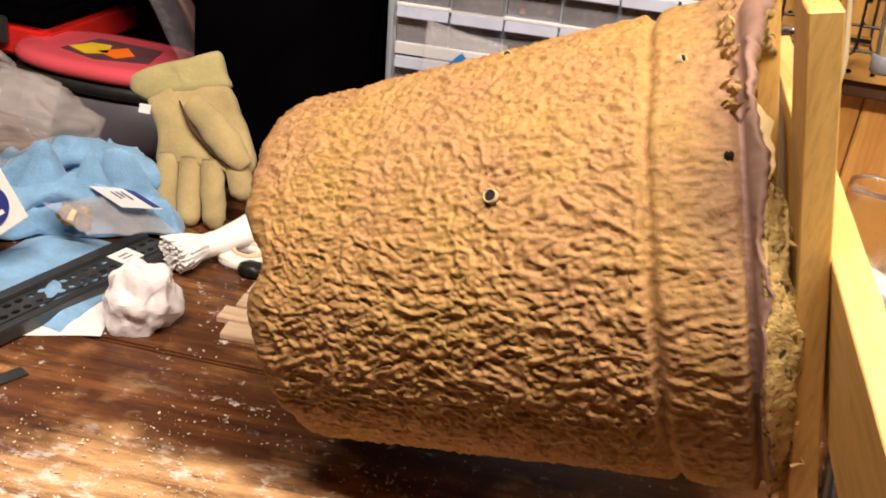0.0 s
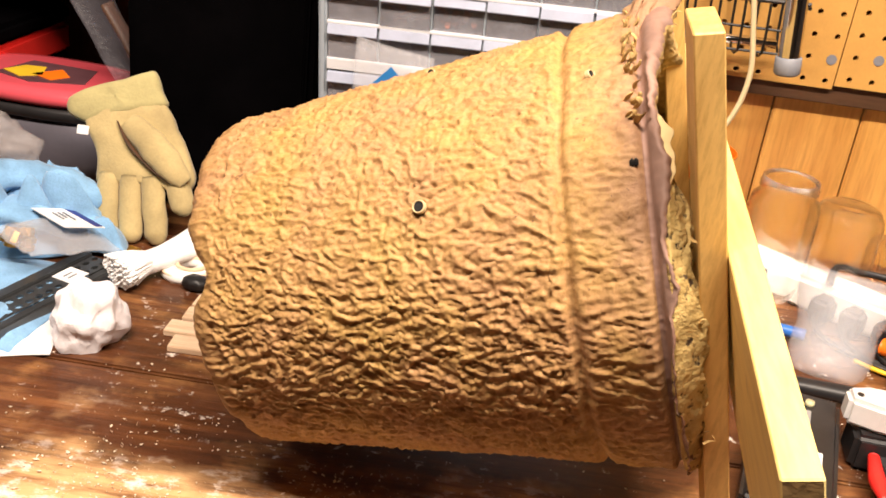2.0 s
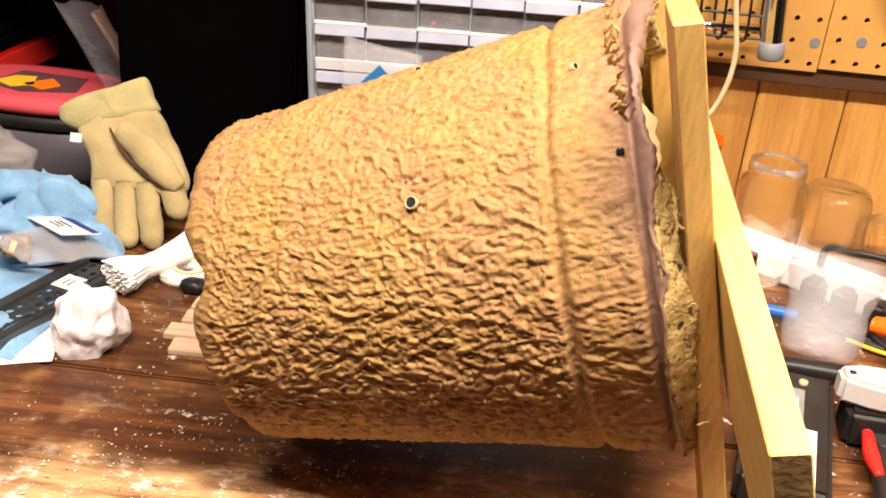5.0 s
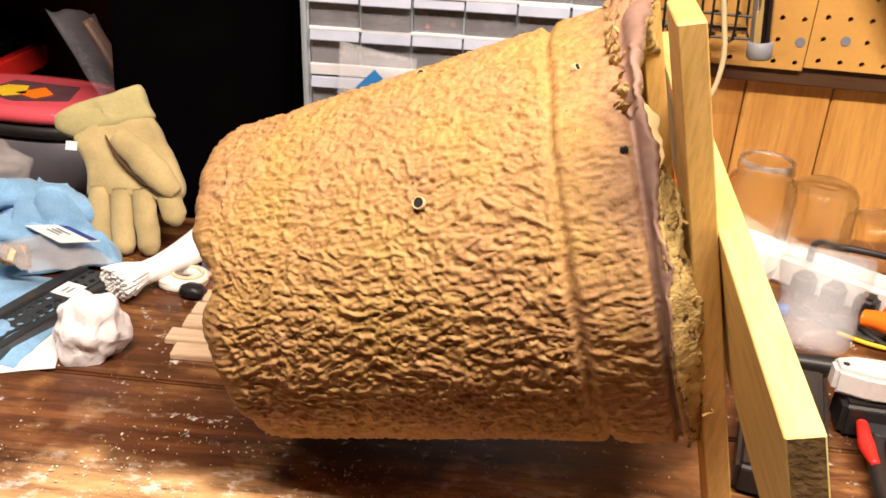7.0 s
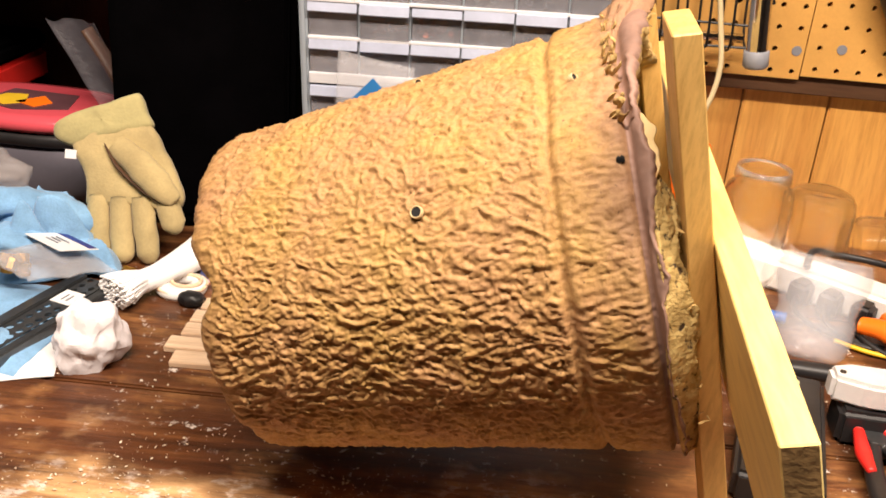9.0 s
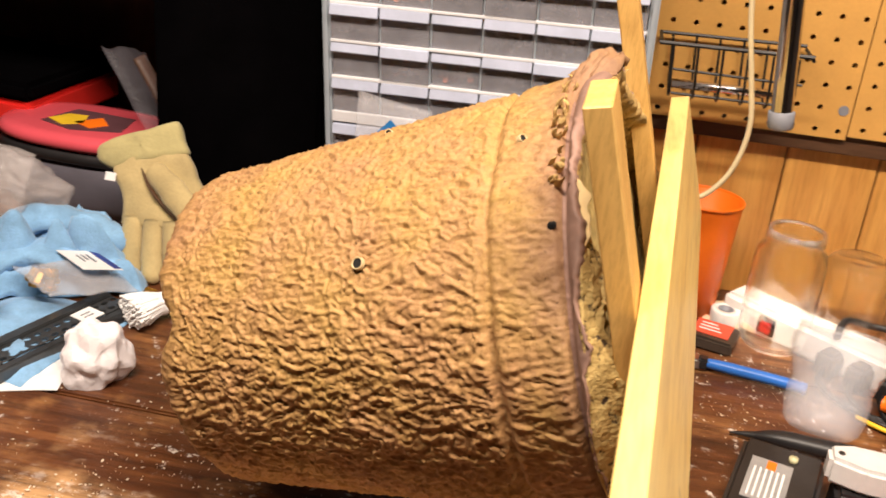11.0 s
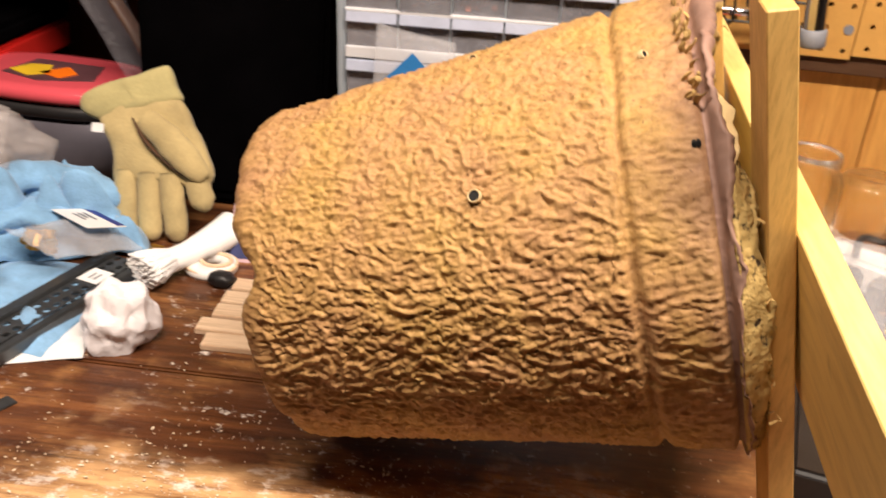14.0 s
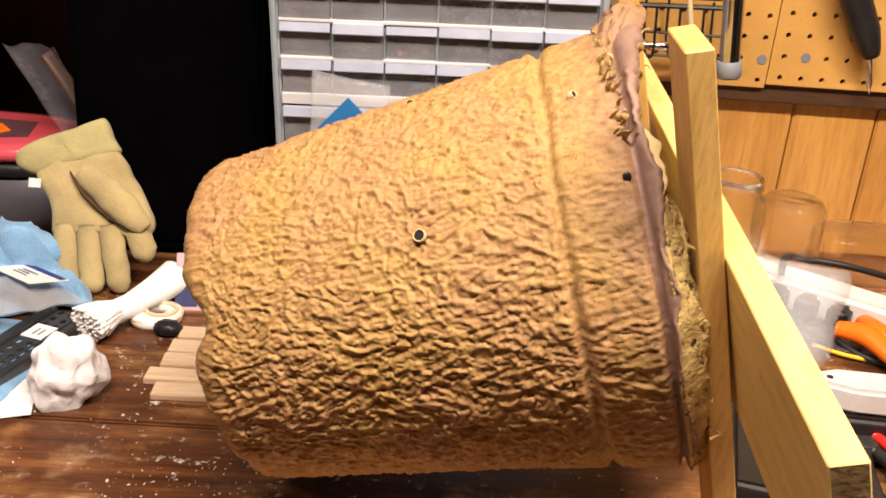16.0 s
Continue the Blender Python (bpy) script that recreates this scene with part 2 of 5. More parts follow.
PEGWOOD = plain("pegboard_hardboard", (0.62, 0.34, 0.09), 0.5, var=0.12, scale=8, fine=300, relief=0.12)
DARKWOOD = wood("dark_batten", (0.09, 0.04, 0.015), (0.05, 0.02, 0.008), (1, 12, 12), 0.6)
# Wood panelling whose dark colour already holds the shade of the recess.
SHADOWPANEL = wood("panelling_with_shade", (0.12, 0.036, 0.016), (0.07, 0.020, 0.010), (10, 10, 0.8), 0.5)
CABINET = plain("grey_blue_plastic", (0.34, 0.39, 0.44), 0.45, var=0.06, scale=12, relief=0.05)
SHELFLIP = plain("pale_shelf_edge", (0.70, 0.71, 0.74), 0.35, var=0.05, relief=0.0)
DRAWER = plain("smoky_clear_plastic", (0.36, 0.36, 0.40), 0.12, var=0.2, scale=40, alpha=0.46, relief=0.03)
PULL = plain("frosted_drawer_lip", (0.42, 0.46, 0.58), 0.4, var=0.12, relief=0.0)
STEEL = plain("zinc_hardware", (0.5, 0.5, 0.5), 0.35, 1.0)
RUST = plain("copper_bits", (0.5, 0.16, 0.09), 0.45, 0.3)
WHITEBIT = plain("white_plastic_bits", (0.75, 0.75, 0.75), 0.4)
BLACKBIT = plain("black_plastic_bits", (0.03, 0.03, 0.03), 0.4)
BLACK = plain("black_plastic", (0.018, 0.017, 0.018), 0.42, var=0.25, relief=0.1)
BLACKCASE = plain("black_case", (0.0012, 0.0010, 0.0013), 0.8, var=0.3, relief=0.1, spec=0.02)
GLOVE = plain("suede_work_glove", (0.46, 0.36, 0.17), 0.9, var=0.2, scale=18, fine=320, relief=0.5, sheen=0.2)
GLOVECUFF = plain("yellow_suede_cuff", (0.45, 0.39, 0.18), 0.9, var=0.16, scale=18, fine=320, relief=0.5, sheen=0.2)
TOWEL = plain("pale_blue_towel", (0.22, 0.42, 0.66), 0.95, var=0.25, scale=30, fine=420, relief=0.4, depth=0.002, sheen=0.3)
TISSUE = plain("white_tissue", (0.82, 0.78, 0.80), 0.9, var=0.06, scale=30, fine=300, relief=0.25)
PAPER = plain("white_paper", (0.80, 0.80, 0.80), 0.8, var=0.05, relief=0.05)
CARD = plain("white_carton", (0.82, 0.81, 0.80), 0.45, var=0.04, scale=6, relief=0.02)
INKRED = plain("red_ink", (0.72, 0.10, 0.05), 0.6, var=0.06, relief=0)
INKBLUE = plain("navy_ink", (0.02, 0.035, 0.22), 0.5, var=0.06, relief=0)
INKBLACK = plain("black_ink", (0.02, 0.02, 0.02), 0.6, relief=0)
STICK = wood("birch_stick", (0.86, 0.66, 0.46), (0.76, 0.54, 0.36), (1, 14, 14), 0.6)
GUNMETAL = plain("dark_steel_channel", (0.11, 0.115, 0.12), 0.38, 0.75, var=0.25, scale=20)
HOLE = plain("punched_hole", (0.008, 0.008, 0.008), 0.8, relief=0)
BRASS = plain("brass", (0.55, 0.30, 0.06), 0.35, 0.85, var=0.3)
BRISTLE = plain("white_bristle", (0.90, 0.89, 0.88), 0.85, var=0.06, fine=400, relief=0.5)
WHITEPLASTIC = plain("white_plastic", (0.80, 0.79, 0.76), 0.35, var=0.05, relief=0.03)
CREAM = plain("cream_cable", (0.78, 0.66, 0.40), 0.45, var=0.06, relief=0.03)
CHROME = plain("chrome", (0.75, 0.74, 0.76), 0.14, 1.0, var=0.05, relief=0)
GREYCAP = plain("grey_rubber_cap", (0.21, 0.22, 0.25), 0.5, var=0.08)
WIRE = plain("black_wire", (0.02, 0.018, 0.016), 0.45, 0.2)
ORANGE = plain("orange_plastic", (0.95, 0.19, 0.01), 0.4, var=0.06, scale=10, relief=0.03)
REDPLASTIC = plain("red_plastic", (0.70, 0.025, 0.02), 0.4, var=0.08, relief=0.04)
PINKLID = plain("pink_plastic_lid", (0.75, 0.10, 0.13), 0.22, var=0.08, scale=10, relief=0.03, coat=0.4)
BLUEGRIP = plain("blue_handle", (0.03, 0.17, 0.62), 0.35, var=0.08, relief=0.05)
YELLOW = plain("yellow_plastic", (0.85, 0.55, 0.03), 0.4, var=0.1)
GLASS = plain("jar_glass", (0.96, 0.97, 0.95), 0.02, var=0.01, trans=1.0, ior=1.40, alpha=0.8, relief=0.06, depth=0.002)
FROST = plain("frosted_plastic", (0.74, 0.76, 0.82), 0.26, var=0.06, alpha=0.17, relief=0.03)
# Darker, fainter copy of the clear film, for the sleeve in shade.
FILM_SHADED = plain("shade_dimmed_film", (0.45, 0.42, 0.48), 0.25, var=0.3, alpha=0.07, relief=0.4, depth=0.003)
FILM = plain("clear_film", (0.80, 0.80, 0.84), 0.14, var=0.1, alpha=0.20, relief=0.5, depth=0.003)
BAGMILK = plain("milky_film", (0.60, 0.55, 0.54), 0.18, var=0.15, alpha=0.32, relief=0.5, depth=0.004)
BLUECARD = plain("blue_print", (0.02, 0.16, 0.42), 0.5, var=0.1)
GREYTOOL = plain("light_grey_body", (0.66, 0.66, 0.66), 0.35, var=0.08)
DUST = plain("pale_sawdust", (0.72, 0.62, 0.48), 0.9, var=0.2)
ROOMWALL = plain("painted_wall", (0.07, 0.055, 0.045), 0.8, var=0.08, scale=4)
ROOMFLOOR = plain("concrete_floor", (0.22, 0.21, 0.20), 0.8, var=0.2, scale=6)
TUBGREY = plain("smoky_tub", (0.16, 0.15, 0.18), 0.3, var=0.1, trans=0.25, relief=0.05)

# ---- the room that closes the place ----
for name, lo, hi, ma, label in (
    ("floor", (-2.6, -2.4, -0.94), (2.6, 1.7, -0.9), ROOMFLOOR, "grey concrete workshop floor"),
    ("ceiling", (-2.6, -2.4, 1.7), (2.6, 1.7, 1.74), ROOMWALL, "plain painted workshop ceiling"),
    ("wall_left", (-2.64, -2.4, -0.9), (-2.6, 1.7, 1.7), ROOMWALL, "plain painted side wall"),
    ("wall_right", (2.6, -2.4, -0.9), (2.64, 1.7, 1.7), ROOMWALL, "plain painted side wall"),
    ("wall_front", (-2.6, -2.44, -0.9), (2.6, -2.4, 1.7), ROOMWALL, "plain painted wall behind the camera"),
    ("wall_back", (-2.6, 1.62, -0.9), (2.6, 1.70, 1.7), SHADOWPANEL, "wood panelling in a recess, its shade put into the colour"),
):
    tagged(finish(name, box(bmesh.new(), lo, hi), ma), label, "wall", kind="structure")
# Added out of view, only to keep lamp light off the back left.
tagged(finish("wall_cupboard", box(bmesh.new(), (-1.5, 1.02, 0.63), (-0.16, 1.62, 1.2), 0.004), SHADOWPANEL), "unseen block added above the bench to shade the recess", "cupboard", kind="structure")

# panelled wall on the pegboard side
panel_wall = tagged(finish("wall_panelled", box(bmesh.new(), (-0.15, 1.368, -0.9), (1.5, 1.62, 1.7)), DARKWOOD), "orange-brown grooved wood panelled wall", "wall", kind="structure")
bm = box(bmesh.new(), (0.0012, 0, 0), (0.1068, 0.012, 1.6), 0.0018)
first = None
for k in range(-5, 10):
    if first is None:
        first = part("panel_board", bm, PANEL, panel_wall)
        ob = first
    else:
        ob = new("panel_board", first.data)
        ob.parent = panel_wall
    ob.location = (0.397 + 0.108 * k, 1.357, 0.0)

# Set-back batten; the shadow strip under the pegboard is painted into it.
batten = tagged(finish("batten", box(bmesh.new(), (0.0, 1.341, 0.206), (1.2, 1.357, 0.232), 0.001), DARKWOOD), "wood batten under the pegboard, the shadow there in its dark colour", "trim", kind="structure")


def pegboard(x_first, direction, columns, z_first, x_lo, x_hi, z_lo):
    """A perforated hardboard sheet, its holes real openings."""
    bm = bmesh.new()
    pitch, rad, y0, y1 = 0.0262, 0.0034, 1.3345, 1.3395
    xs = sorted(x_first + direction * pitch * k for k in range(columns))
    rows = 17
    for i, x in enumerate(xs):
        a = x_lo if i == 0 else x - pitch / 2
        b = x_hi if i == len(xs) - 1 else x + pitch / 2
        for j in range(rows):
            z = z_first + pitch * j
            c, d = (z_lo if j == 0 else z - pitch / 2), z + pitch / 2
            square = [(b, z), (b, d), (x, d), (a, d), (a, z), (a, c), (x, c), (b, c)]
            out = [bm.verts.new((p, y0, q)) for p, q in square]
            ring = [bm.verts.new((x + rad * math.cos(k * math.pi / 4), y0, z + rad * math.sin(k * math.pi / 4))) for k in range(8)]
            deep = [bm.verts.new((x + rad * math.cos(k * math.pi / 4), y1, z + rad * math.sin(k * math.pi / 4))) for k in range(8)]
            for k in range(8):
                l = (k + 1) % 8
                bm.faces.new((out[k], ring[k], ring[l], out[l]))
                bm.faces.new((ring[k], deep[k], deep[l], ring[l]))
    zt = z_first + pitch * (rows - 0.5)
    for quad in (((x_lo, y0, z_lo), (x_hi, y0, z_lo), (x_hi, y1, z_lo), (x_lo, y1, z_lo)), ((x_lo, y0, z_lo), (x_lo, y1, z_lo), (x_lo, y1, zt), (x_lo, y0, zt)), ((x_hi, y0, z_lo), (x_hi, y0, zt), (x_hi, y1, zt), (x_hi, y1, z_lo))):
        bm.faces.new([bm.verts.new(q) for q in quad])
    bmesh.ops.remove_doubles(bm, verts=bm.verts, dist=0.00005)
    ob = finish("pegboard", bm, PEGWOOD)
    return tagged(ob, "orange-brown perforated hardboard pegboard sheet", "pegboard", "pegboard sheets", "structure")


peg_a = pegboard(0.443, -1, 10, 0.2345, 0.190, 0.4530, 0.2255)
peg_b = pegboard(0.470, 1, 14, 0.2395, 0.4545, 0.83, 0.2300)
for x, z in ((0.4435, 0.260), (0.4965, 0.266)):
    bm = bmesh.new()
    cyl(bm, (0, -0.0008, 0), (0, 0.003, 0), 0.0060, 0.0066, 16)
    tagged(finish("screw_cap", bm, GREYCAP, None, "", False, pose(x, 1.3345, z)), "small round grey screw cap in the pegboard", "screw", "pegboard screws")

# ---- the workbench ----
bench = thing("workbench", "dark stained plank workbench, scuffed and dusted with sawdust", "workbench", kind="structure")
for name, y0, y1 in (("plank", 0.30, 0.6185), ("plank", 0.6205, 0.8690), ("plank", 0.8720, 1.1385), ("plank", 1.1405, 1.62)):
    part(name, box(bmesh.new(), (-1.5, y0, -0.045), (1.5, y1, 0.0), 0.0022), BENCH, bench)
part("apron", box(bmesh.new(), (-1.5, 0.32, -0.14), (1.5, 0.36, -0.046), 0.002), BENCH, bench)
for x in (-1.4, 1.4):
    for y in (0.42, 1.5):
        part("leg", box(bmesh.new(), (x - 0.045, y - 0.045, -0.9), (x + 0.045, y + 0.045, -0.046), 0.003), BENCH, bench)

# ---- the fibre pot on its side ----
AX = Vector((0.950592, -0.077725, 0.300555))
SIDE = Vector((0.081493, 0.996674, 0.0))
RISE = AX.cross(SIDE)
STAND = Matrix.Translation((-0.1468, 0.8354, 0.1158)) @ Matrix((AX, SIDE, RISE)).transposed().to_4x4()


def ridges(p, f):
    a = noise.noise(p * f)
    return 1.0 - 2.2 * abs(a)


def pot_profile():
    """Outer and inner outline as (distance along the axis, radius, wrinkle, zone)."""
    out = []
    for s, r in ((0.080, 0.0), (0.079, 0.045), (0.077, 0.083), (0.066, 0.093), (0.057, 0.101)):
        out.append((s, r, 0.5, 0))
    for k in range(10):
        a = math.pi / 2 * k / 9
        out.append((0.073 - 0.019 * math.cos(a), 0.1065 + 0.0178 * math.sin(a), 0.8, 0))
    for k in range(1, 241):
        s = 0.073 + (0.314 - 0.073) * k / 240
        out.append((s, 0.1161 + 0.0416 * s / 0.35767, 1.0, 0))
    for s, dr in ((0.316, -0.0005), (0.318, -0.0035), (0.3205, -0.005), (0.323, -0.002), (0.326, 0.0005)):
        out.append((s, 0.1161 + 0.0416 * s / 0.35767 + dr, 0.5, 0))
    for k in range(1, 20):
        s = 0.326 + 0.038 * k / 19
        out.append((s, 0.1165 + 0.0416 * s / 0.35767, 0.75, 0))
    for s, r, w, z in ((0.3665, 0.1575, 0.6, 0), (0.3685, 0.1535, 0.4, 0), (0.3705, 0.1525, 0.2, 1), (0.3725, 0.1575, 0.12, 1), (0.376, 0.1612, 0.1, 1), (0.380, 0.1625, 0.1, 1), (0.384, 0.1632, 0.1, 1), (0.388, 0.1628, 0.1, 1), (0.3905, 0.1612, 0.3, 1), (0.3925, 0.158, 0.8, 2), (0.392, 0.152, 1.2, 2), (0.385, 0.149, 1.0, 2), (0.370, 0.1475, 0.8, 0)):
        out.append((s, r, w, z))
    for k in range(1, 30):
        s = 0.370 - 0.27 * k / 29
        out.append((s, 0.1065 + 0.0405 * s / 0.35767, 0.8, 0))
    for r in (0.08, 0.04, 0.0):
        out.append((0.099, r, 0.5, 0))
    return out


def fibre_pot():
    seg = 820
    prof = pot_profile()
    bm = bmesh.new()
    rings = []
    for s, r, w, zone in prof:
        ring = []
        for i in range(seg):
            th = 2 * math.pi * i / seg
            ct, st = math.cos(th), math.sin(th)
            p = Vector((s * 0.56, r * ct, r * st))
            if r < 1e-4:
                d = 0.0
            else:
                q = p + 0.008 * noise.noise_vector(p * 30)
                a1, a2 = abs(noise.noise(q * 122)), abs(noise.noise(q * 235 + Vector((3, 1, 2))))
                d = 0.0018 * max(0.0, 1 - 3.2 * a1) ** 1.4 + 0.0013 * max(0.0, 1 - 3.0 * a2) ** 1.3 + 0.0010 * noise.noise(q * 60) + 0.0006 * ridges(p, 330) - 0.0010
                d -= 0.0016 * max(0.0, 0.10 - abs(noise.noise(q * 120 + Vector((9, 4, 1))))) / 0.10
                d = w * d + 0.0022 * noise.noise(Vector((s * 5, ct * 2.3, st * 2.3))) * min(1, r / 0.1)
            ds = 0.0
            if zone == 2 or (zone == 1 and s > 0.379):
                rag = noise.noise(Vector((ct * 3.1, st * 3.1, 5))) + 0.6 * noise.noise(Vector((ct * 11, st * 11, 1))) + 0.35 * noise.noise(Vector((ct * 37, st * 37, 3)))
                ds = 0.0045 * rag
                d += 0.0022 * noise.noise(Vector((s * 60, ct * 7, st * 7)))
            if s < 0.085:
                ds += 0.006 * noise.noise(Vector((ct * 2.1, st * 2.1, 8))) + 0.003 * noise.noise(Vector((ct * 6, st * 6, 2)))
            if s < 0.105 and r > 0.03:
                off = (i / seg * 360 - 153) / 11
                ds += 0.013 * math.exp(-off * off) * (0.105 - s) / 0.045
            if 0.309 < s < 0.331:
                ds += 0.0030 * noise.noise(Vector((ct * 5, st * 5, 4))) + 0.0015 * noise.noise(Vector((ct * 17, st * 17, 6)))
            if zone and s > 0.374:
                front = math.degrees(math.atan2(st, -ct))
                ds -= (0.0115 * min(1.0, max(0.0, (98 - front) / 45)) + 0.0060 * min(1.0, max(0.0, (30 - front) / 40))) * (st < 0.99 and ct < 0.2) * (s - 0.374) / 0.018
            rr = max(r + d, 0.0)
            ring.append(bm.verts.new((s + ds, rr * ct, rr * st)))
        rings.append(ring)
    for k in range(len(rings) - 1):
        a, b = rings[k], rings[k + 1]
        zone = prof[k][3] if prof[k][3] != 0 else prof[k + 1][3] * (prof[k][0] > 0.366)
        for i in range(seg):
            f = bm.faces.new((a[i], b[i], b[(i + 1) % seg], a[(i + 1) % seg]))
            f.material_index = zone
            f.smooth = True
    pot = finish("fibre_pot", bm, (PULP, PULP_LIP, PULP_TORN), None, "", False, STAND)
    return tagged(pot, "wrinkled tan moulded-fibre plant pot lying on its side with torn rim", "plant pot")


pot = fibre_pot()


def on_pot(s, degrees, out=0.0):
    a = radians(degrees)
    r = 0.1161 + 0.0416 * s / 0.35767 + out
    return Vector((s, -r * math.cos(a), r * math.sin(a)))


def eyelet(s, degrees, tilt, size):
    """A small pale ring round a dark hole, sunk in the pot's side."""
    a = radians(degrees)
    out = Vector((-0.116, -math.cos(a), math.sin(a))).normalized()
    m = Matrix.Translation(on_pot(s, degrees, 0.0026 if size > 0.0045 else 0.0012)) @ out.to_track_quat("Z", "Y").to_matrix().to_4x4() @ pose(0, 0, 0, 0, tilt, 0)
    bm = bmesh.new()
    lathe(bm, [(size * 0.66, -0.002), (size * 0.66, 0.0008), (size * 0.76, 0.0014), (size * 0.86, 0.0008), (size * 0.88, -0.002)], 24, m)
    ring = part("eyelet", bm, EYELET, pot, "small pale metal eyelet ring", True)
    bm = bmesh.new()
    cyl(bm, m @ Vector((0, 0, -0.0015)), m @ Vector((0, 0, 0.0004)), size * 0.63, size * 0.66, 18)
    part("hole", bm, HOLE, ring, "dark drilled hole")


eyelet(0.232, 37, 0, 0.0050)
eyelet(0.341, 65, 62, 0.0036)
eyelet(0.227, 89, 66, 0.0034)
bm = bmesh.new()
for a in (0.0, 0.0022):
    box(bm, on_pot(0.3625 + a, 40, 0.0) - Vector((0.0014, 0.004, 0.0016)), on_pot(0.3625 + a, 40, 0.0015) + Vector((0.0014, 0.002, 0.0016)), 0.0008)
part("hole", bm, HOLE, pot, "dark square nick below the lip")


def torn_cover():
    """The torn fibre sheet that half closes the pot's mouth."""
    bm = bmesh.new()

    def at(u, v):
        e2 = -0.142 + 0.284 * u
        low = -math.sqrt(max(0.1435 ** 2 - e2 ** 2, 0))
        high = min(0.127 + 0.012 * noise.noise(Vector((u * 9, 1, 4))) + 0.012 * noise.noise(Vector((u * 31, 2, 4))) - 0.10 * max(0, u - 0.80), math.sqrt(max(0.1435 ** 2 - e2 ** 2, 0)))
        e3 = low + (high - low) * v
        s = 0.371 + 0.006 * noise.noise(Vector((e2 * 14, e3 * 14, 3))) + 0.0012 * ridges(Vector((e2, e3, 0.4)), 70)
        return Vector((s, e2, e3))

    slab_sheet(bm, 90, 90, at, Vector((-0.003, 0, 0)))
    part("torn_cover", bm, plain("olive_fibre", (0.36, 0.27, 0.10), 0.9, var=0.35, scale=60, fine=240, relief=0.8, depth=0.002), pot, "torn fibre sheet half closing the mouth", True)


torn_cover()


def rim_flap():
    """The ragged ear of rim that sticks up and curls over."""
    bm = bmesh.new()

    def at(u, v):
        ang = radians(82 + 34 * u)
        ragged = 0.55 + 0.5 * math.sin(math.pi * min(1, u * 1.05)) ** 2 + 0.25 * noise.noise(Vector((u * 7, 3, 1)))
        reach = 0.040 * v * ragged
        r = 0.156 + 0.026 * math.sin(2.0 * v) * math.sin(math.pi * u) - 0.012 * v * v
        s = 0.358 + reach + 0.003 * noise.noise(Vector((u * 12, v * 12, 2)))
        wob = 0.004 * noise.noise(Vector((u * 8, v * 8, 9)))
        e2, e3 = -(r + wob) * math.cos(ang), (r + wob) * math.sin(ang)
        return Vector((s, e2, e3))

    slab_sheet(bm, 40, 40, at, Vector((-0.002, -0.003, -0.003)))
    part("rim_flap", bm, (PULP,), pot, "ragged ear of torn rim curling upward", True)
    rnd = random.Random(4)
    for k in range(18):
        a = radians(rnd.uniform(-75, 118))
        r = rnd.uniform(0.150, 0.163)
        p = Vector((0.388 + rnd.uniform(-0.004, 0.006), -r * math.cos(a), r * math.sin(a)))
        d = Vector((rnd.uniform(0.3, 1.0), rnd.uniform(-0.7, 0.7), rnd.uniform(-0.7, 0.7))).normalized() * rnd.uniform(0.003, 0.009)
        bm = bmesh.new()
        tube(bm, [p, p + d * 0.5 + Vector((0, rnd.uniform(-.003, .003), 0.001)), p + d], [0.0012, 0.0008, 0.0003], 5, 3, 0.5)
        part("frayed_strand", bm, PULP_TORN, pot)


rim_flap()


def ragged_cuff():
    """Torn bits of fibre that stand up along the groove below the lip."""
    rnd = random.Random(17)
    for k in range(34):
        a = radians(rnd.uniform(48, 96))
        r = 0.1585 + rnd.uniform(0.0, 0.002)
        p = Vector((0.3645 + rnd.uniform(-0.004, 0.004), -r * math.cos(a), r * math.sin(a)))
        out = Vector((rnd.uniform(-0.2, 0.6), -math.cos(a), math.sin(a))).normalized()
        bm = bmesh.new()
        l, w = rnd.uniform(0.003, 0.008), rnd.uniform(0.0012, 0.0026)
        tube(bm, [p - out * 0.002, p + out * l * 0.5 + Vector((rnd.uniform(-.001, .002), 0, 0)), p + out * l + Vector((rnd.uniform(-.002, .004), 0, 0))], [w, w * 1.1, w * 0.3], 6, 3, 0.45)
        part("frayed_strand", bm, PULP_TORN, pot)


ragged_cuff()


def fibrous():
    """Crumbled olive-yellow fibre with dark cracks."""
    ma, nt, p = nodes_of("crumbled_fibre")
    vec = coords(nt, (1, 1, 1), False)
    col = ramp(nt, noise_tex(nt, vec, 55.0, 5, 0.6), [(0.3, (0.34, 0.23, 0.07)), (0.7, (0.60, 0.44, 0.17))])
    vein = noise_tex(nt, vec, 120.0, 4, 0.6)
    col = mix(nt, ramp(nt, vein, [(0.36, (1, 1, 1)), (0.43, (0, 0, 0))]), col, (0.045, 0.025, 0.010))
    nt.links.new(col, p.inputs["Base Color"])
    p.inputs["Roughness"].default_value = 0.85
    bump(nt, p, vein, 1.0, 0.004)
    return ma


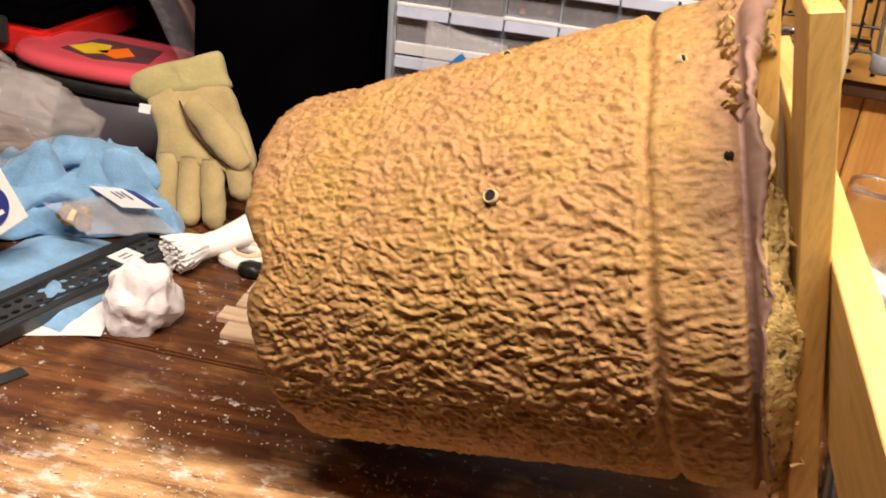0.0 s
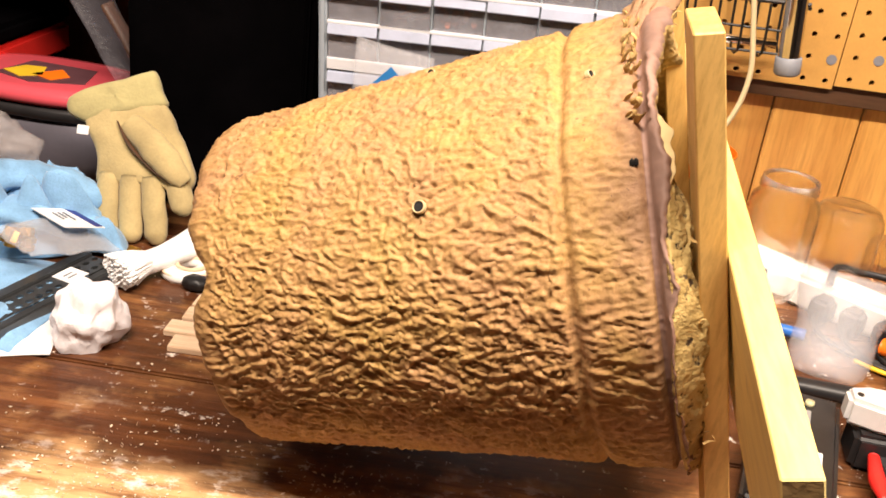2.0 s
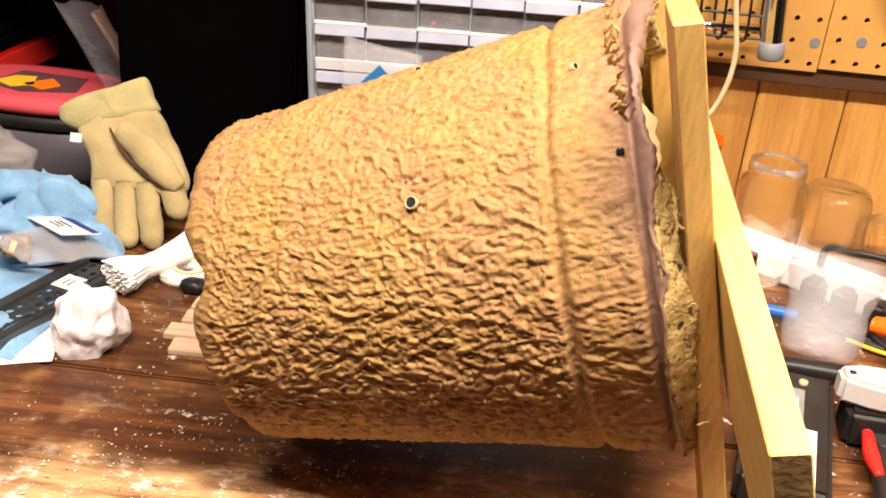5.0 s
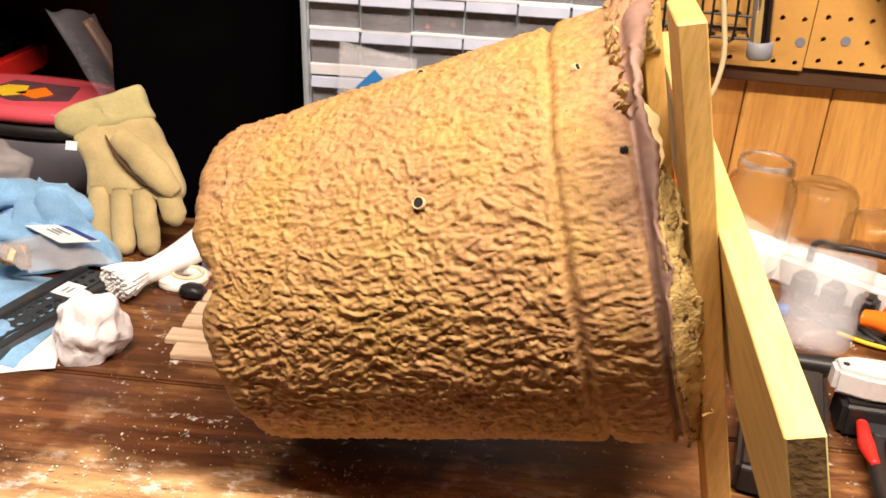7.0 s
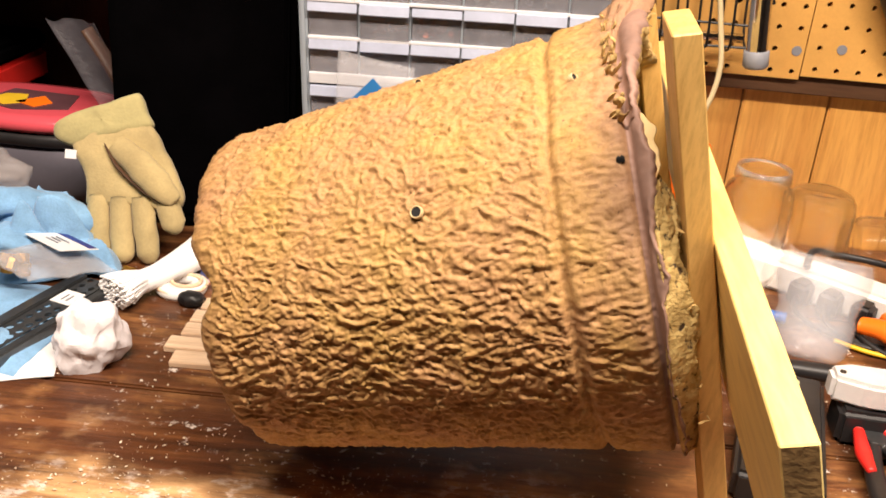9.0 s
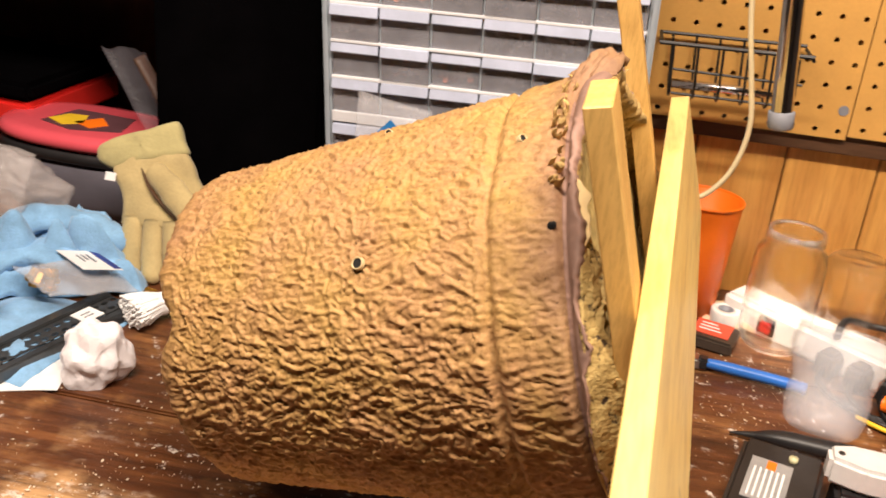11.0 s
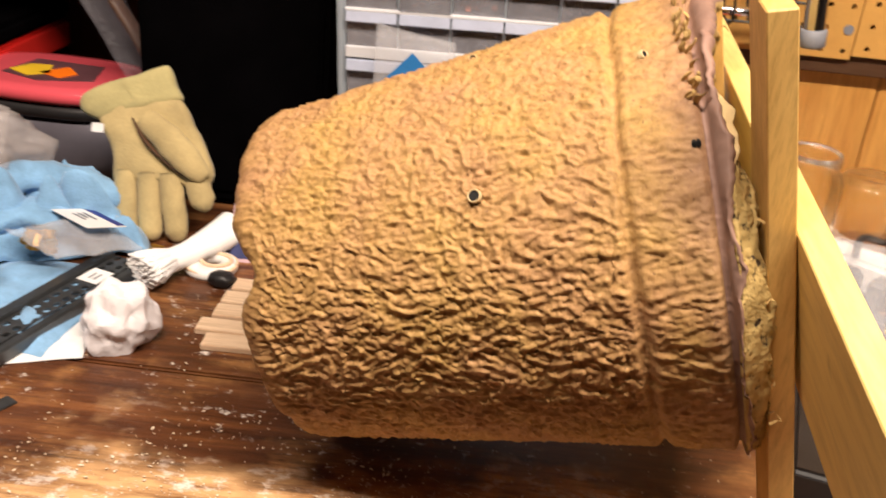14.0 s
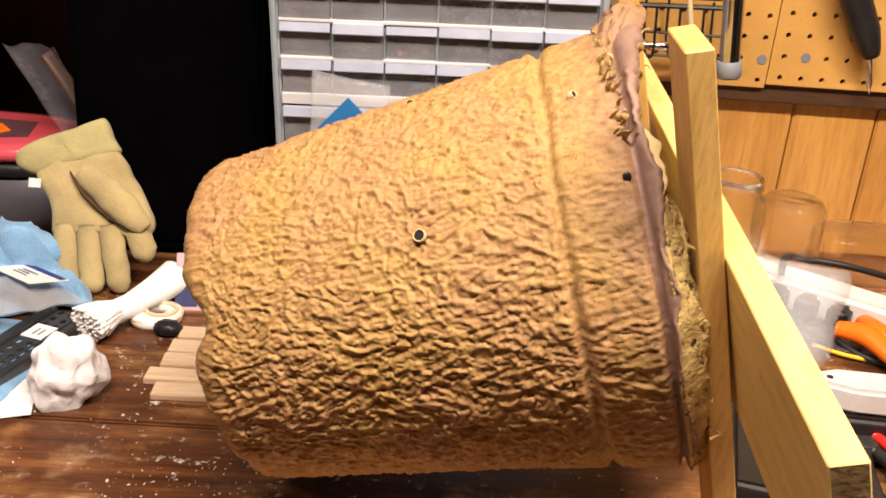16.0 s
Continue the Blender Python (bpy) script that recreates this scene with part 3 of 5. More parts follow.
def torn_edge():
    """The crumbling torn skirt that hangs from the lip over the mouth."""
    bm = bmesh.new()

    def at(u, v):
        ang = -82 + 122 * u
        a = radians(ang)
        rag = 0.75 + 0.35 * noise.noise(Vector((u * 8, 2, 7))) + 0.22 * noise.noise(Vector((u * 27, 5, 1)))
        fade = min(1.0, 7 * u, 5 * (1 - u))
        p = Vector((u * 40, v * 9, 3))
        r = 0.1615 - 0.018 * v * rag - 0.004 * v * v + 0.0030 * noise.noise(p * 0.35)
        s = 0.3805 - 0.0065 * min(1.0, max(0.0, (30 - ang) / 40)) + 0.0215 * math.sin(1.45 * v) * fade * rag + 0.0038 * noise.noise(p * 0.5) * v + 0.0024 * ridges(Vector((u, v * 0.2, 0.3)), 38) * v
        return Vector((s, -r * math.cos(a), r * math.sin(a)))

    slab_sheet(bm, 260, 26, at, Vector((-0.0025, 0.0015, 0)))
    part("torn_edge", bm, fibrous(), pot, "crumbling olive-yellow torn fibre edge", True)
    bm = bmesh.new()
    slab_sheet(bm, 40, 8, lambda u, v: Vector((0.3790 + (0.007 + 0.002 * noise.noise(Vector((u * 6, 1, 2)))) * v * min(1.0, 3 * u + 0.3, 4 * (1 - u) + 0.2), -(0.1605 - 0.002 * v) * math.cos(radians(33 + 17 * u)), (0.1605 - 0.002 * v + 0.001 * noise.noise(Vector((u * 9, v * 3, 1)))) * math.sin(radians(33 + 17 * u)))), Vector((-0.002, 0.001, 0)))
    part("peeled_strip", bm, plain("pale_peeled_fibre", (0.66, 0.50, 0.25), 0.8, var=0.15, relief=0.3), pot, "pale peeled strip of fibre", True)


torn_edge()

# Rough end grain; the shade on the board's near end is in this brown.
ENDGRAIN = plain("weathered_shaded_end_grain", (0.46, 0.29, 0.12), 0.4, var=0.45, scale=60, fine=260, relief=0.6)

# ---- the lumber frame against the pot's mouth ----
frame_stand = thing("lumber_frame", "pale pine frame of two uprights and a crosswise board", "wooden frame")


def lumber(name, a, b, material, label="", end=None):
    """A sawn board between two ends, each given by its four corners."""
    bm = bmesh.new()
    got = [bm.verts.new(c) for c in (*a, *b)]
    for q in ((0, 1, 2, 3), (7, 6, 5, 4), (0, 4, 5, 1), (1, 5, 6, 2), (2, 6, 7, 3), (3, 7, 4, 0)):
        bm.faces.new([got[i] for i in q])
    bmesh.ops.recalc_face_normals(bm, faces=bm.faces)
    bmesh.ops.bevel(bm, geom=list(bm.edges), offset=0.0008, segments=1, affect="EDGES")
    along = (Vector(b[0]) - Vector(a[0])).normalized()
    for f in bm.faces:
        f.material_index = 1 if f.normal.dot(along) < -0.9 and end is not None else 0
    return part(name, bm, (material, end or material), frame_stand, label)


def down_to_bench(top, lean):
    """The corners of an upright's top, and of its foot where it meets the bench."""
    lean = Vector(lean)
    return top, [Vector(c) + lean * (c[2] / -lean.z) for c in top]


lumber("upright", *down_to_bench([(0.1668, 0.6372, 0.4083), (0.1818, 0.6362, 0.4117), (0.1826, 0.6860, 0.4145), (0.1676, 0.6870, 0.4110)], (0.1000, 0.0483, -0.3842)), PINE_POST)
lumber("upright", *down_to_bench([(0.1509, 0.8968, 0.5), (0.1674, 0.8968, 0.5), (0.1674, 0.9421, 0.5), (0.1509, 0.9421, 0.5)], (0.2620, 0.1450, -1.0)), PINE_POST)
BOARD_DROP = Vector((0.0345, 0.0011, -0.1185))
NEAR = [Vector((0.2050, 0.4600, 0.2860)), Vector((0.2195, 0.4560, 0.2922))]
FAR = [Vector((0.2360, 1.1310, 0.2985)), Vector((0.2527, 1.1250, 0.3038))]
lumber("crossboard", [NEAR[0], NEAR[1], NEAR[1] + BOARD_DROP, NEAR[0] + BOARD_DROP], [FAR[0], FAR[1], FAR[1] + BOARD_DROP, FAR[0] + BOARD_DROP], PINE, "wide bright pine board with knots", ENDGRAIN)


# ---- small-parts drawer cabinet ----
def drawer_cabinet():
    cab = thing("drawer_cabinet", "grey-blue plastic small-parts cabinet of clear drawers", "drawer cabinet", Matrix.Translation((-0.1138, 1.1311, 0.2726)) @ pose(0, 0, 0, 6.8, -1.6, -0.7) @ Matrix.Translation((0.0, 0.0, -0.2735)))
    x0, x1, z1, deep = -0.0090, 0.3270, 0.566, 0.165
    part("side", box(bmesh.new(), (x0, 0, 0), (x0 + 0.0088, deep, z1), 0.0025), CABINET, cab)
    part("side", box(bmesh.new(), (x1 - 0.0088, 0, 0), (x1, deep, z1), 0.0025), CABINET, cab)
    part("top", box(bmesh.new(), (x0 + 0.0089, 0, z1 - 0.012), (x1 - 0.0089, deep, z1), 0.002), CABINET, cab)
    part("back", box(bmesh.new(), (x0 + 0.0089, deep - 0.004, 0.002), (x1 - 0.0089, deep, z1 - 0.0125)), CABINET, cab)
    part("base", box(bmesh.new(), (x0 + 0.0089, 0.001, 0), (x1 - 0.0089, deep - 0.0045, 0.012)), CABINET, cab)
    rows = [0.2338 + 0.0397 * k for k in range(9)]
    pitch, left = 0.0530, 0.0
    for k, z in enumerate(rows[:-1]):
        h = 0.0110 if k == 0 else 0.0022
        part("shelf", box(bmesh.new(), (x0 + 0.0090, -0.001, z - h), (x1 - 0.0090, deep - 0.005, z + 0.0012), 0.0007), SHELFLIP, cab)
    for z in (0.09, 0.16):
        part("shelf", box(bmesh.new(), (x0 + 0.0090, -0.001, z - 0.002), (x1 - 0.0090, deep - 0.005, z + 0.0012), 0.0007), SHELFLIP, cab)
    for c in range(1, 6):
        part("divider", box(bmesh.new(), (left + pitch * c - 0.0008, 0.0015, 0.2365), (left + pitch * c + 0.0008, deep - 0.006, z1 - 0.014)), CABINET, cab)

    def drawer_mesh(w, h):
        bm = bmesh.new()
        d = 0.125
        for lo, hi in (((-w, 0, 0), (w, 0.0016, h - 0.009)), ((-w, 0.0016, 0), (w, d, 0.0014)), ((-w, 0.0016, 0.0014), (-w + 0.0012, d, h - 0.011)), ((w - 0.0012, 0.0016, 0.0014), (w, d, h - 0.011)), ((-w, d - 0.0015, 0.0014), (w, d, h - 0.012))):
            box(bm, lo, hi)
        return bm

    def pull_mesh(w, h):
        bm = bmesh.new()
        prof = [(0.0018, h - 0.0098), (-0.0048, h - 0.0118), (-0.0054, h - 0.0106), (-0.0022, h - 0.0014), (0.0018, h - 0.0006)]
        a = [bm.verts.new((-w, y, z)) for y, z in prof]
        b = [bm.verts.new((w, y, z)) for y, z in prof]
        for i in range(5):
            bm.faces.new((a[i], a[(i + 1) % 5], b[(i + 1) % 5], b[i]))
        bm.faces.new(a), bm.faces.new(b[::-1])
        bmesh.ops.recalc_face_normals(bm, faces=bm.faces)
        return bm

    def clutter(seed, count, w, kind):
        rnd = random.Random(seed)
        bm = bmesh.new()
        for k in range(count):
            x, y, z = rnd.uniform(-w, w), rnd.uniform(0.006, 0.05), 0.003 + 0.012 * rnd.random() ** 1.5
            if kind == 0:
                a, l = rnd.uniform(0, 3.1), rnd.uniform(0.004, 0.011)
                cyl(bm, (x - l * math.cos(a), y, z), (x + l * math.cos(a), y + l * math.sin(a) * 0.4, z + 0.002), 0.0015, 0.0015, 6)
            elif kind == 1:
                cyl(bm, (x, y, z), (x + rnd.uniform(-.003, .003), y - 0.004, z + 0.003), 0.0032, 0.0032, 8)
            else:
                bmesh.ops.create_icosphere(bm, subdivisions=1, radius=rnd.uniform(0.002, 0.0048), matrix=Matrix.Translation((x, y, z)))
        return bm

    w, h = pitch / 2 - 0.0012, 0.0387
    dm = pm = None
    fills = {}
    rnd = random.Random(11)
    for r in range(8):
        for c in range(6):
            at = Matrix.Translation((left + pitch * (c + 0.5) + rnd.uniform(-0.0005, 0.0005), rnd.uniform(-0.0015, 0.003), rows[r] + 0.0015))
            if dm is None:
                d = part("drawer", drawer_mesh(w, h - 0.001), DRAWER, cab, "clear smoky plastic drawer", False, at)
                p = part("pull", pull_mesh(w, h - 0.001), PULL, d, "frosted pull lip")
                dm, pm = d.data, p.data
            else:
                d = new("drawer", dm)
                d.parent, d.matrix_basis = cab, at
                p = new("pull", pm)
                p.parent = d
            pick = (r * 6 + c) * 7 % 11
            if r < 6 and pick < 9:
                kind, ma = ((0, STEEL), (1, RUST), (2, WHITEBIT), (0, BLACKBIT), (1, STEEL), (0, RUST), (2, STEEL), (0, STEEL), (2, BLACKBIT))[pick]
                if (r, c) == (1, 0):
                    kind, ma = 1, RUST
                if (r, c) == (2, 3):
                    kind, ma = 2, WHITEBIT
                key = (kind, ma.name, pick % 2)
                if key in fills:
                    f = new("contents", fills[key])
                    f.parent = d
                else:
                    f = part("contents", clutter(len(fills) + 3, 16, w - 0.006, kind), ma, d, "small loose hardware")
                    fills[key] = f.data
    big = None
    for r, z in enumerate((0.0135, 0.0925, 0.1615)):
        hh = (0.074, 0.066, 0.0600)[r]
        for c in range(4):
            at = Matrix.Translation((left + 0.0795 * (c + 0.5), 0.0, z))
            d = part("drawer", drawer_mesh(0.0386, hh), DRAWER, cab, "large clear smoky plastic drawer", False, at)
            part("pull", pull_mesh(0.0386, hh), PULL, d, "frosted pull lip")
    return cab


drawer_cabinet()


# ---- black case and dark things at the back ----
def black_case():
    ob = thing("black_case", "matt black boxy equipment case beside the drawer cabinet", "case", pose(-0.255, 1.29, 0.0))
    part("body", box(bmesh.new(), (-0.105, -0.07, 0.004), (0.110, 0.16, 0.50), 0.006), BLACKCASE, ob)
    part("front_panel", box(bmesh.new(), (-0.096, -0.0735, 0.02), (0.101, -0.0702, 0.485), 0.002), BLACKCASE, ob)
    for x in (-0.08, 0.085):
        part("foot", box(bmesh.new(), (x - 0.01, -0.055, 0.0), (x + 0.01, 0.14, 0.0038)), BLACK, ob)


black_case()


def round_slab(bm, rx, ry, z0, z1, power=3.2, seg=48, edge=0.006, m=Matrix()):
    """A lozenge with softly squared plan and a rounded edge."""
    rings = []
    h = z1 - z0
    for f, z in ((0.0, z0), (1 - edge / rx, z0), (1.0, z0 + h * 0.3), (1.0, z1 - h * 0.35), (1 - edge / rx * 0.6, z1 - h * 0.08), (1 - edge / rx * 2.2, z1), (0.0, z1)):
        ring = []
        for i in range(seg):
            a = 2 * math.pi * i / seg
            c, s = math.cos(a), math.sin(a)
            k = (abs(c) ** power + abs(s) ** power) ** (-1 / power)
            ring.append(bm.verts.new(m @ Vector((max(f, 1e-4) * rx * k * c, max(f, 1e-4) * ry * k * s, z))))
        rings.append(ring)
    for a, b in zip(rings, rings[1:]):
        for i in range(seg):
            bm.faces.new((a[i], a[(i + 1) % seg], b[(i + 1) % seg], b[i]))
    return bm


def lidded_tub():
    ob = thing("lidded_tub", "smoky plastic tub with glossy pink-red oval lid", "storage tub", pose(-0.505, 1.32, 0.0, 0, 0, -3))
    part("tub", round_slab(bmesh.new(), 0.112, 0.069, 0.0, 0.075, 3.6), TUBGREY, ob, "smoky grey tub", True)
    part("rim", round_slab(bmesh.new(), 0.121, 0.074, 0.076, 0.092, 3.0), BLACK, ob, "black rim band", True)
    lid = part("lid", round_slab(bmesh.new(), 0.124, 0.076, 0.0925, 0.114, 2.6, edge=0.012), PINKLID, ob, "glossy pink-red lid", True)
    bm = bmesh.new()
    outline_prism(bm, [(-0.055, -0.03), (0.0, -0.048), (0.062, -0.028), (0.05, 0.03), (-0.04, 0.034)], 0.1142, 0.1150)
    part("sticker", bm, plain("dark_sticker", (0.12, 0.05, 0.06), 0.4), lid, "dark lid sticker")
    for pts, ma in (([(-0.05, -0.02), (-0.02, -0.036), (0.002, -0.02), (-0.01, 0.012), (-0.036, 0.008)], YELLOW), ([(-0.012, -0.02), (0.02, -0.034), (0.034, -0.012), (0.012, 0.012)], ORANGE)):
        bm = bmesh.new()
        outline_prism(bm, pts, 0.1152, 0.1160)
        part("print", bm, ma, lid, "bright printed shape")


lidded_tub()


def red_toolbox():
    ob = thing("toolbox", "red metal toolbox with dark latch, in shadow", "toolbox", pose(-0.83, 1.42, 0.0, 0, 0, -4))
    part("body", box(bmesh.new(), (-0.26, -0.08, 0.080), (0.24, 0.14, 0.122), 0.006), REDPLASTIC, ob)
    # Lower body and lid in near-black, leaving one red band.
    part("base", box(bmesh.new(), (-0.258, -0.078, 0.0), (0.238, 0.138, 0.0798), 0.004), BLACKCASE, ob, "lower body of the box, split off in near-black")
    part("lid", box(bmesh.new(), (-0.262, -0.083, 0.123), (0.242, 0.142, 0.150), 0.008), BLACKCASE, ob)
    part("latch", box(bmesh.new(), (0.155, -0.090, 0.098), (0.185, -0.0805, 0.132), 0.002), GUNMETAL, ob, "dark metal latch")


red_toolbox()


def crumple(bm, rx, ry, rz, seed, sharp=1.0, sub=4, f=28.0, amp=0.35):
    bmesh.ops.create_icosphere(bm, subdivisions=sub, radius=1.0)
    for v in bm.verts:
        p = v.co.copy()
        q = Vector((p.x + seed, p.y - seed, p.z + 2 * seed))
        k = 1 + amp * (ridges(q, 1.1) * 0.6 + 0.5 * ridges(q, 2.3) * sharp + 0.22 * noise.noise(q * 5))
        v.co = Vector((p.x * rx * k, p.y * ry * k, p.z * rz * k))
    low = min(v.co.z for v in bm.verts)
    for v in bm.verts:
        z = v.co.z - low
        v.co.z = max(z - 0.12 * rz, 0.0)
    return bm


bm = bmesh.new()
bmesh.ops.create_icosphere(bm, subdivisions=5, radius=1.0)
wad = random.Random(5)
for v in bm.verts:
    p = v.co.copy()
    cell = noise.voronoi(p * 1.7 + 0.18 * noise.noise_vector(p * 2.2) + Vector((4, 1, 2)))[0]
    k = 0.68 + 0.68 * cell[0] + 0.30 * (cell[1] - cell[0]) + 0.12 * noise.noise(p * 2.3) + wad.uniform(-0.004, 0.004)
    v.co = Vector((p.x * 0.030 * k, p.y * 0.025 * k, max(0.0, (p.z * 0.036 * k + 0.022))))
tagged(finish("crumpled_tissue", bm, TISSUE, None, "", False, pose(-0.271, 0.905, 0.0005, 0, 0, 25)), "crumpled white paper tissue lying on the bench", "tissue")


def glove():
    lean = math.degrees(math.atan2(0.17, 0.075))
    ob = thing("work_glove", "tan suede work glove with yellow cuff propped upright", "glove", pose(-0.32, 1.118, 0.012, lean, 0, 0))

    def pad(points, thick, name, ma, seed, label=""):
        """A softly stuffed piece of suede with a rounded outline."""
        cx, cy = sum(p[0] for p in points) / len(points), sum(p[1] for p in points) / len(points)
        ring = smooth_path([(x, y, 0) for x, y in points + points[:1]], 7)[:-1]
        bm = bmesh.new()
        loops = []
        for f, z in ((0.02, 1.0), (0.5, 0.98), (0.85, 0.98), (0.96, 0.75), (1.0, 0.3), (1.0, -0.35), (0.95, -0.9), (0.02, -1.0)):
            loop = []
            for p in ring:
                q = Vector((cx + (p.x - cx) * f, cy + (p.y - cy) * f, z * thick))
                loop.append(bm.verts.new(q + 0.0022 * noise.noise_vector(q * 55 + Vector((seed, 0, 0)))))
            loops.append(loop)
        for a, b in zip(loops, loops[1:]):
            for k in range(len(ring)):
                l = (k + 1) % len(ring)
                bm.faces.new((a[k], b[k], b[l], a[l]))
        return part(name, bm, ma, ob, label, True)

    pad([(-0.044, 0.050), (-0.050, 0.085), (-0.066, 0.118), (-0.040, 0.140), (0.010, 0.152), (0.036, 0.124), (0.058, 0.085), (0.066, 0.062), (0.052, 0.046), (0.030, 0.052), (0.004, 0.050), (-0.020, 0.048)], 0.0095, "palm", GLOVE, 1)
    pad([(-0.066, 0.112), (-0.086, 0.120), (-0.087, 0.136), (-0.060, 0.153), (-0.020, 0.168), (0.004, 0.179), (0.014, 0.160), (0.022, 0.142), (-0.020, 0.130)], 0.0100, "cuff", GLOVECUFF, 5, "yellow-tan stiff cuff")
    for a, b, r in (((-0.031, 0.060), (-0.021, -0.010), 0.0122), ((-0.006, 0.060), (0.006, -0.012), 0.0128), ((0.019, 0.062), (0.035, -0.009), 0.0130), ((0.044, 0.066), (0.062, 0.030), 0.0135)):
        bm = bmesh.new()
        mid = ((a[0] + b[0]) / 2 - 0.001, (a[1] + b[1]) / 2, 0.004)
        tube(bm, [(*a, 0.002), mid, (a[0] * 0.15 + b[0] * 0.85, a[1] * 0.12 + b[1] * 0.88, 0.004), (*b, 0.0)], [r * 0.96, r * 1.04, r, r * 0.5], 16, 7, 0.85)
        for v in bm.verts:
            v.co += 0.0016 * noise.noise_vector(v.co * 75)
        part("finger", bm, GLOVE, ob, "", True)
    bm = bmesh.new()
    tube(bm, [(-0.014, 0.118, 0.008), (0.016, 0.098, 0.016), (0.040, 0.078, 0.018), (0.060, 0.060, 0.014)], [0.012, 0.0175, 0.0165, 0.008], 16, 7, 0.55)
    for v in bm.verts:
        v.co += 0.0018 * noise.noise_vector(v.co * 60)
    part("thumb", bm, GLOVE, ob, "", True)
    bm = bmesh.new()
    tube(bm, [(-0.026, 0.118, 0.0125), (-0.008, 0.094, 0.016), (0.022, 0.070, 0.0165), (0.044, 0.057, 0.015)], [0.0008, 0.0022, 0.0018, 0.0008], 6, 6)
    part("seam", bm, DARKWOOD, ob, "dark thumb seam")
    part("tag", box(bmesh.new(), (-0.071, 0.098, 0.008), (-0.058, 0.108, 0.0095)), PAPER, ob, "small white label tag")


glove()


def stick_carton():
    turn = pose(0, 0, 0, -20, -16, 68)
    m = Matrix.Translation(Vector((-0.429, 0.925, 0.076)) - turn @ Vector((0.054, 0.0, 0.029))) @ turn
    ob = thing("stick_carton", "white cardboard carton of tongue depressors, lid open", "carton", m)
    w, d, h = 0.084, 0.075, 0.140
    part("body", box(bmesh.new(), (0, 0, 0), (w, d, h), 0.0012), CARD, ob)
    bm = bmesh.new()
    slab_sheet(bm, 6, 6, lambda u, v: Vector((-0.030 + 0.075 * u, d * 0.45 + 0.045 * v, h + 0.034 - 0.014 * u + 0.008 * v)), Vector((0, 0, -0.012)))
    part("lid_flap", bm, CARD, ob, "raised white lid flap")
    face = Matrix.Translation((0, -0.0009, 0)) @ pose(0, 0, 0, 90, 0, 0)

    def on_face(x, z, turn=0):
        return face @ Matrix.Translation((x, z, 0.0)) @ pose(0, 0, 0, 0, 0, turn)

    lettering("Senior Tongue", 0.0125, INKRED, ob, on_face(0.043, 0.066), "red printed words")
    lettering("Depressors", 0.0125, INKRED, ob, on_face(0.047, 0.055), "red printed words")
    lettering('6"', 0.009, INKBLACK, ob, on_face(0.034, 0.100))
    bm = bmesh.new()
    cyl(bm, (0.013, -0.0003, 0.100), (0.013, -0.0011, 0.100), 0.0105, None, 32)
    badge = part("badge", bm, INKRED, ob, "round red badge")
    lettering("500", 0.0085, PAPER, badge, Matrix.Translation((0.013, -0.0014, 0.100)) @ pose(0, 0, 0, 90, 0, 0))
    bm = bmesh.new()
    cyl(bm, (0.054, -0.0003, 0.029), (0.054, -0.0011, 0.029), 0.0205, None, 40)
    logo = part("emblem", bm, INKBLUE, ob, "round navy emblem")
    bm = bmesh.new()
    for a, b in (((0.044, 0.026), (0.055, 0.043)), ((0.055, 0.043), (0.064, 0.027)), ((0.044, 0.026), (0.064, 0.027))):
        tube(bm, [(a[0], -0.0014, a[1]), (b[0], -0.0014, b[1])], 0.0016, 4)
    box(bm, (0.043, -0.0017, 0.0165), (0.065, -0.0012, 0.0205))
    part("emblem_mark", bm, PAPER, logo, "plain white triangle and bar")
    box_bars = bmesh.new()
    for x0, x1, z in ((0.03, 0.052, 0.004),):
        box(box_bars, (x0, -0.0013, z), (x1, -0.0008, z + 0.0022))
    part("small_print", box_bars, INKBLACK, ob)


stick_carton()


def cloth(name, label, m, size, seed, material, height=0.045, folds=7.0):
    bm = bmesh.new()

    def at(u, v):
        x, y = (u - 0.5) * size[0], (v - 0.5) * size[1]
        p = Vector((u * folds * 0.55 + seed, v * folds * 0.55, seed))
        edge = min(1.0, 5 * min(u, 1 - u, v, 1 - v) + 0.1)
        z = height * (0.45 + 0.55 * abs(noise.noise(p * 0.9)) * 1.8 + 0.35 * ridges(p, 1.2) * 0.6) * edge
        drift = 0.018 * noise.noise_vector(p * 0.7)
        return Vector((x + drift.x, y + drift.y, max(z, 0.001) + 0.001))

    sheet(bm, 60, 60, at)
    thicken(bm, 0.003)
    return tagged(finish(name, bm, material, None, "", True, m), label, "towel")


cloth("blue_towel", "rumpled pale blue microfibre towel", pose(-0.435, 1.085, 0.0, 0, 0, 25), (0.22, 0.15), 2.2, TOWEL, 0.070, 9)
cloth("blue_towel", "flat corner of pale blue cloth under a steel channel", pose(-0.385, 0.955, 0.0, 0, 0, -8), (0.15, 0.16), 6.1, TOWEL, 0.012, 4)


def fold_roll(name, label, pts, radii, seed, flat=0.7):
    """A thick rolled fold of towelling."""
    bm = bmesh.new()
    tube(bm, pts, radii, 22, 10, flat)
    for v in bm.verts:
        p = v.co * 45 + Vector((seed, 0, 0))
        v.co += 0.004 * noise.noise_vector(p) + 0.0018 * noise.noise_vector(p * 2.7)
        v.co.z = max(v.co.z, 0.001)
    return tagged(finish(name, bm, TOWEL, None, "", True), label, "towel")


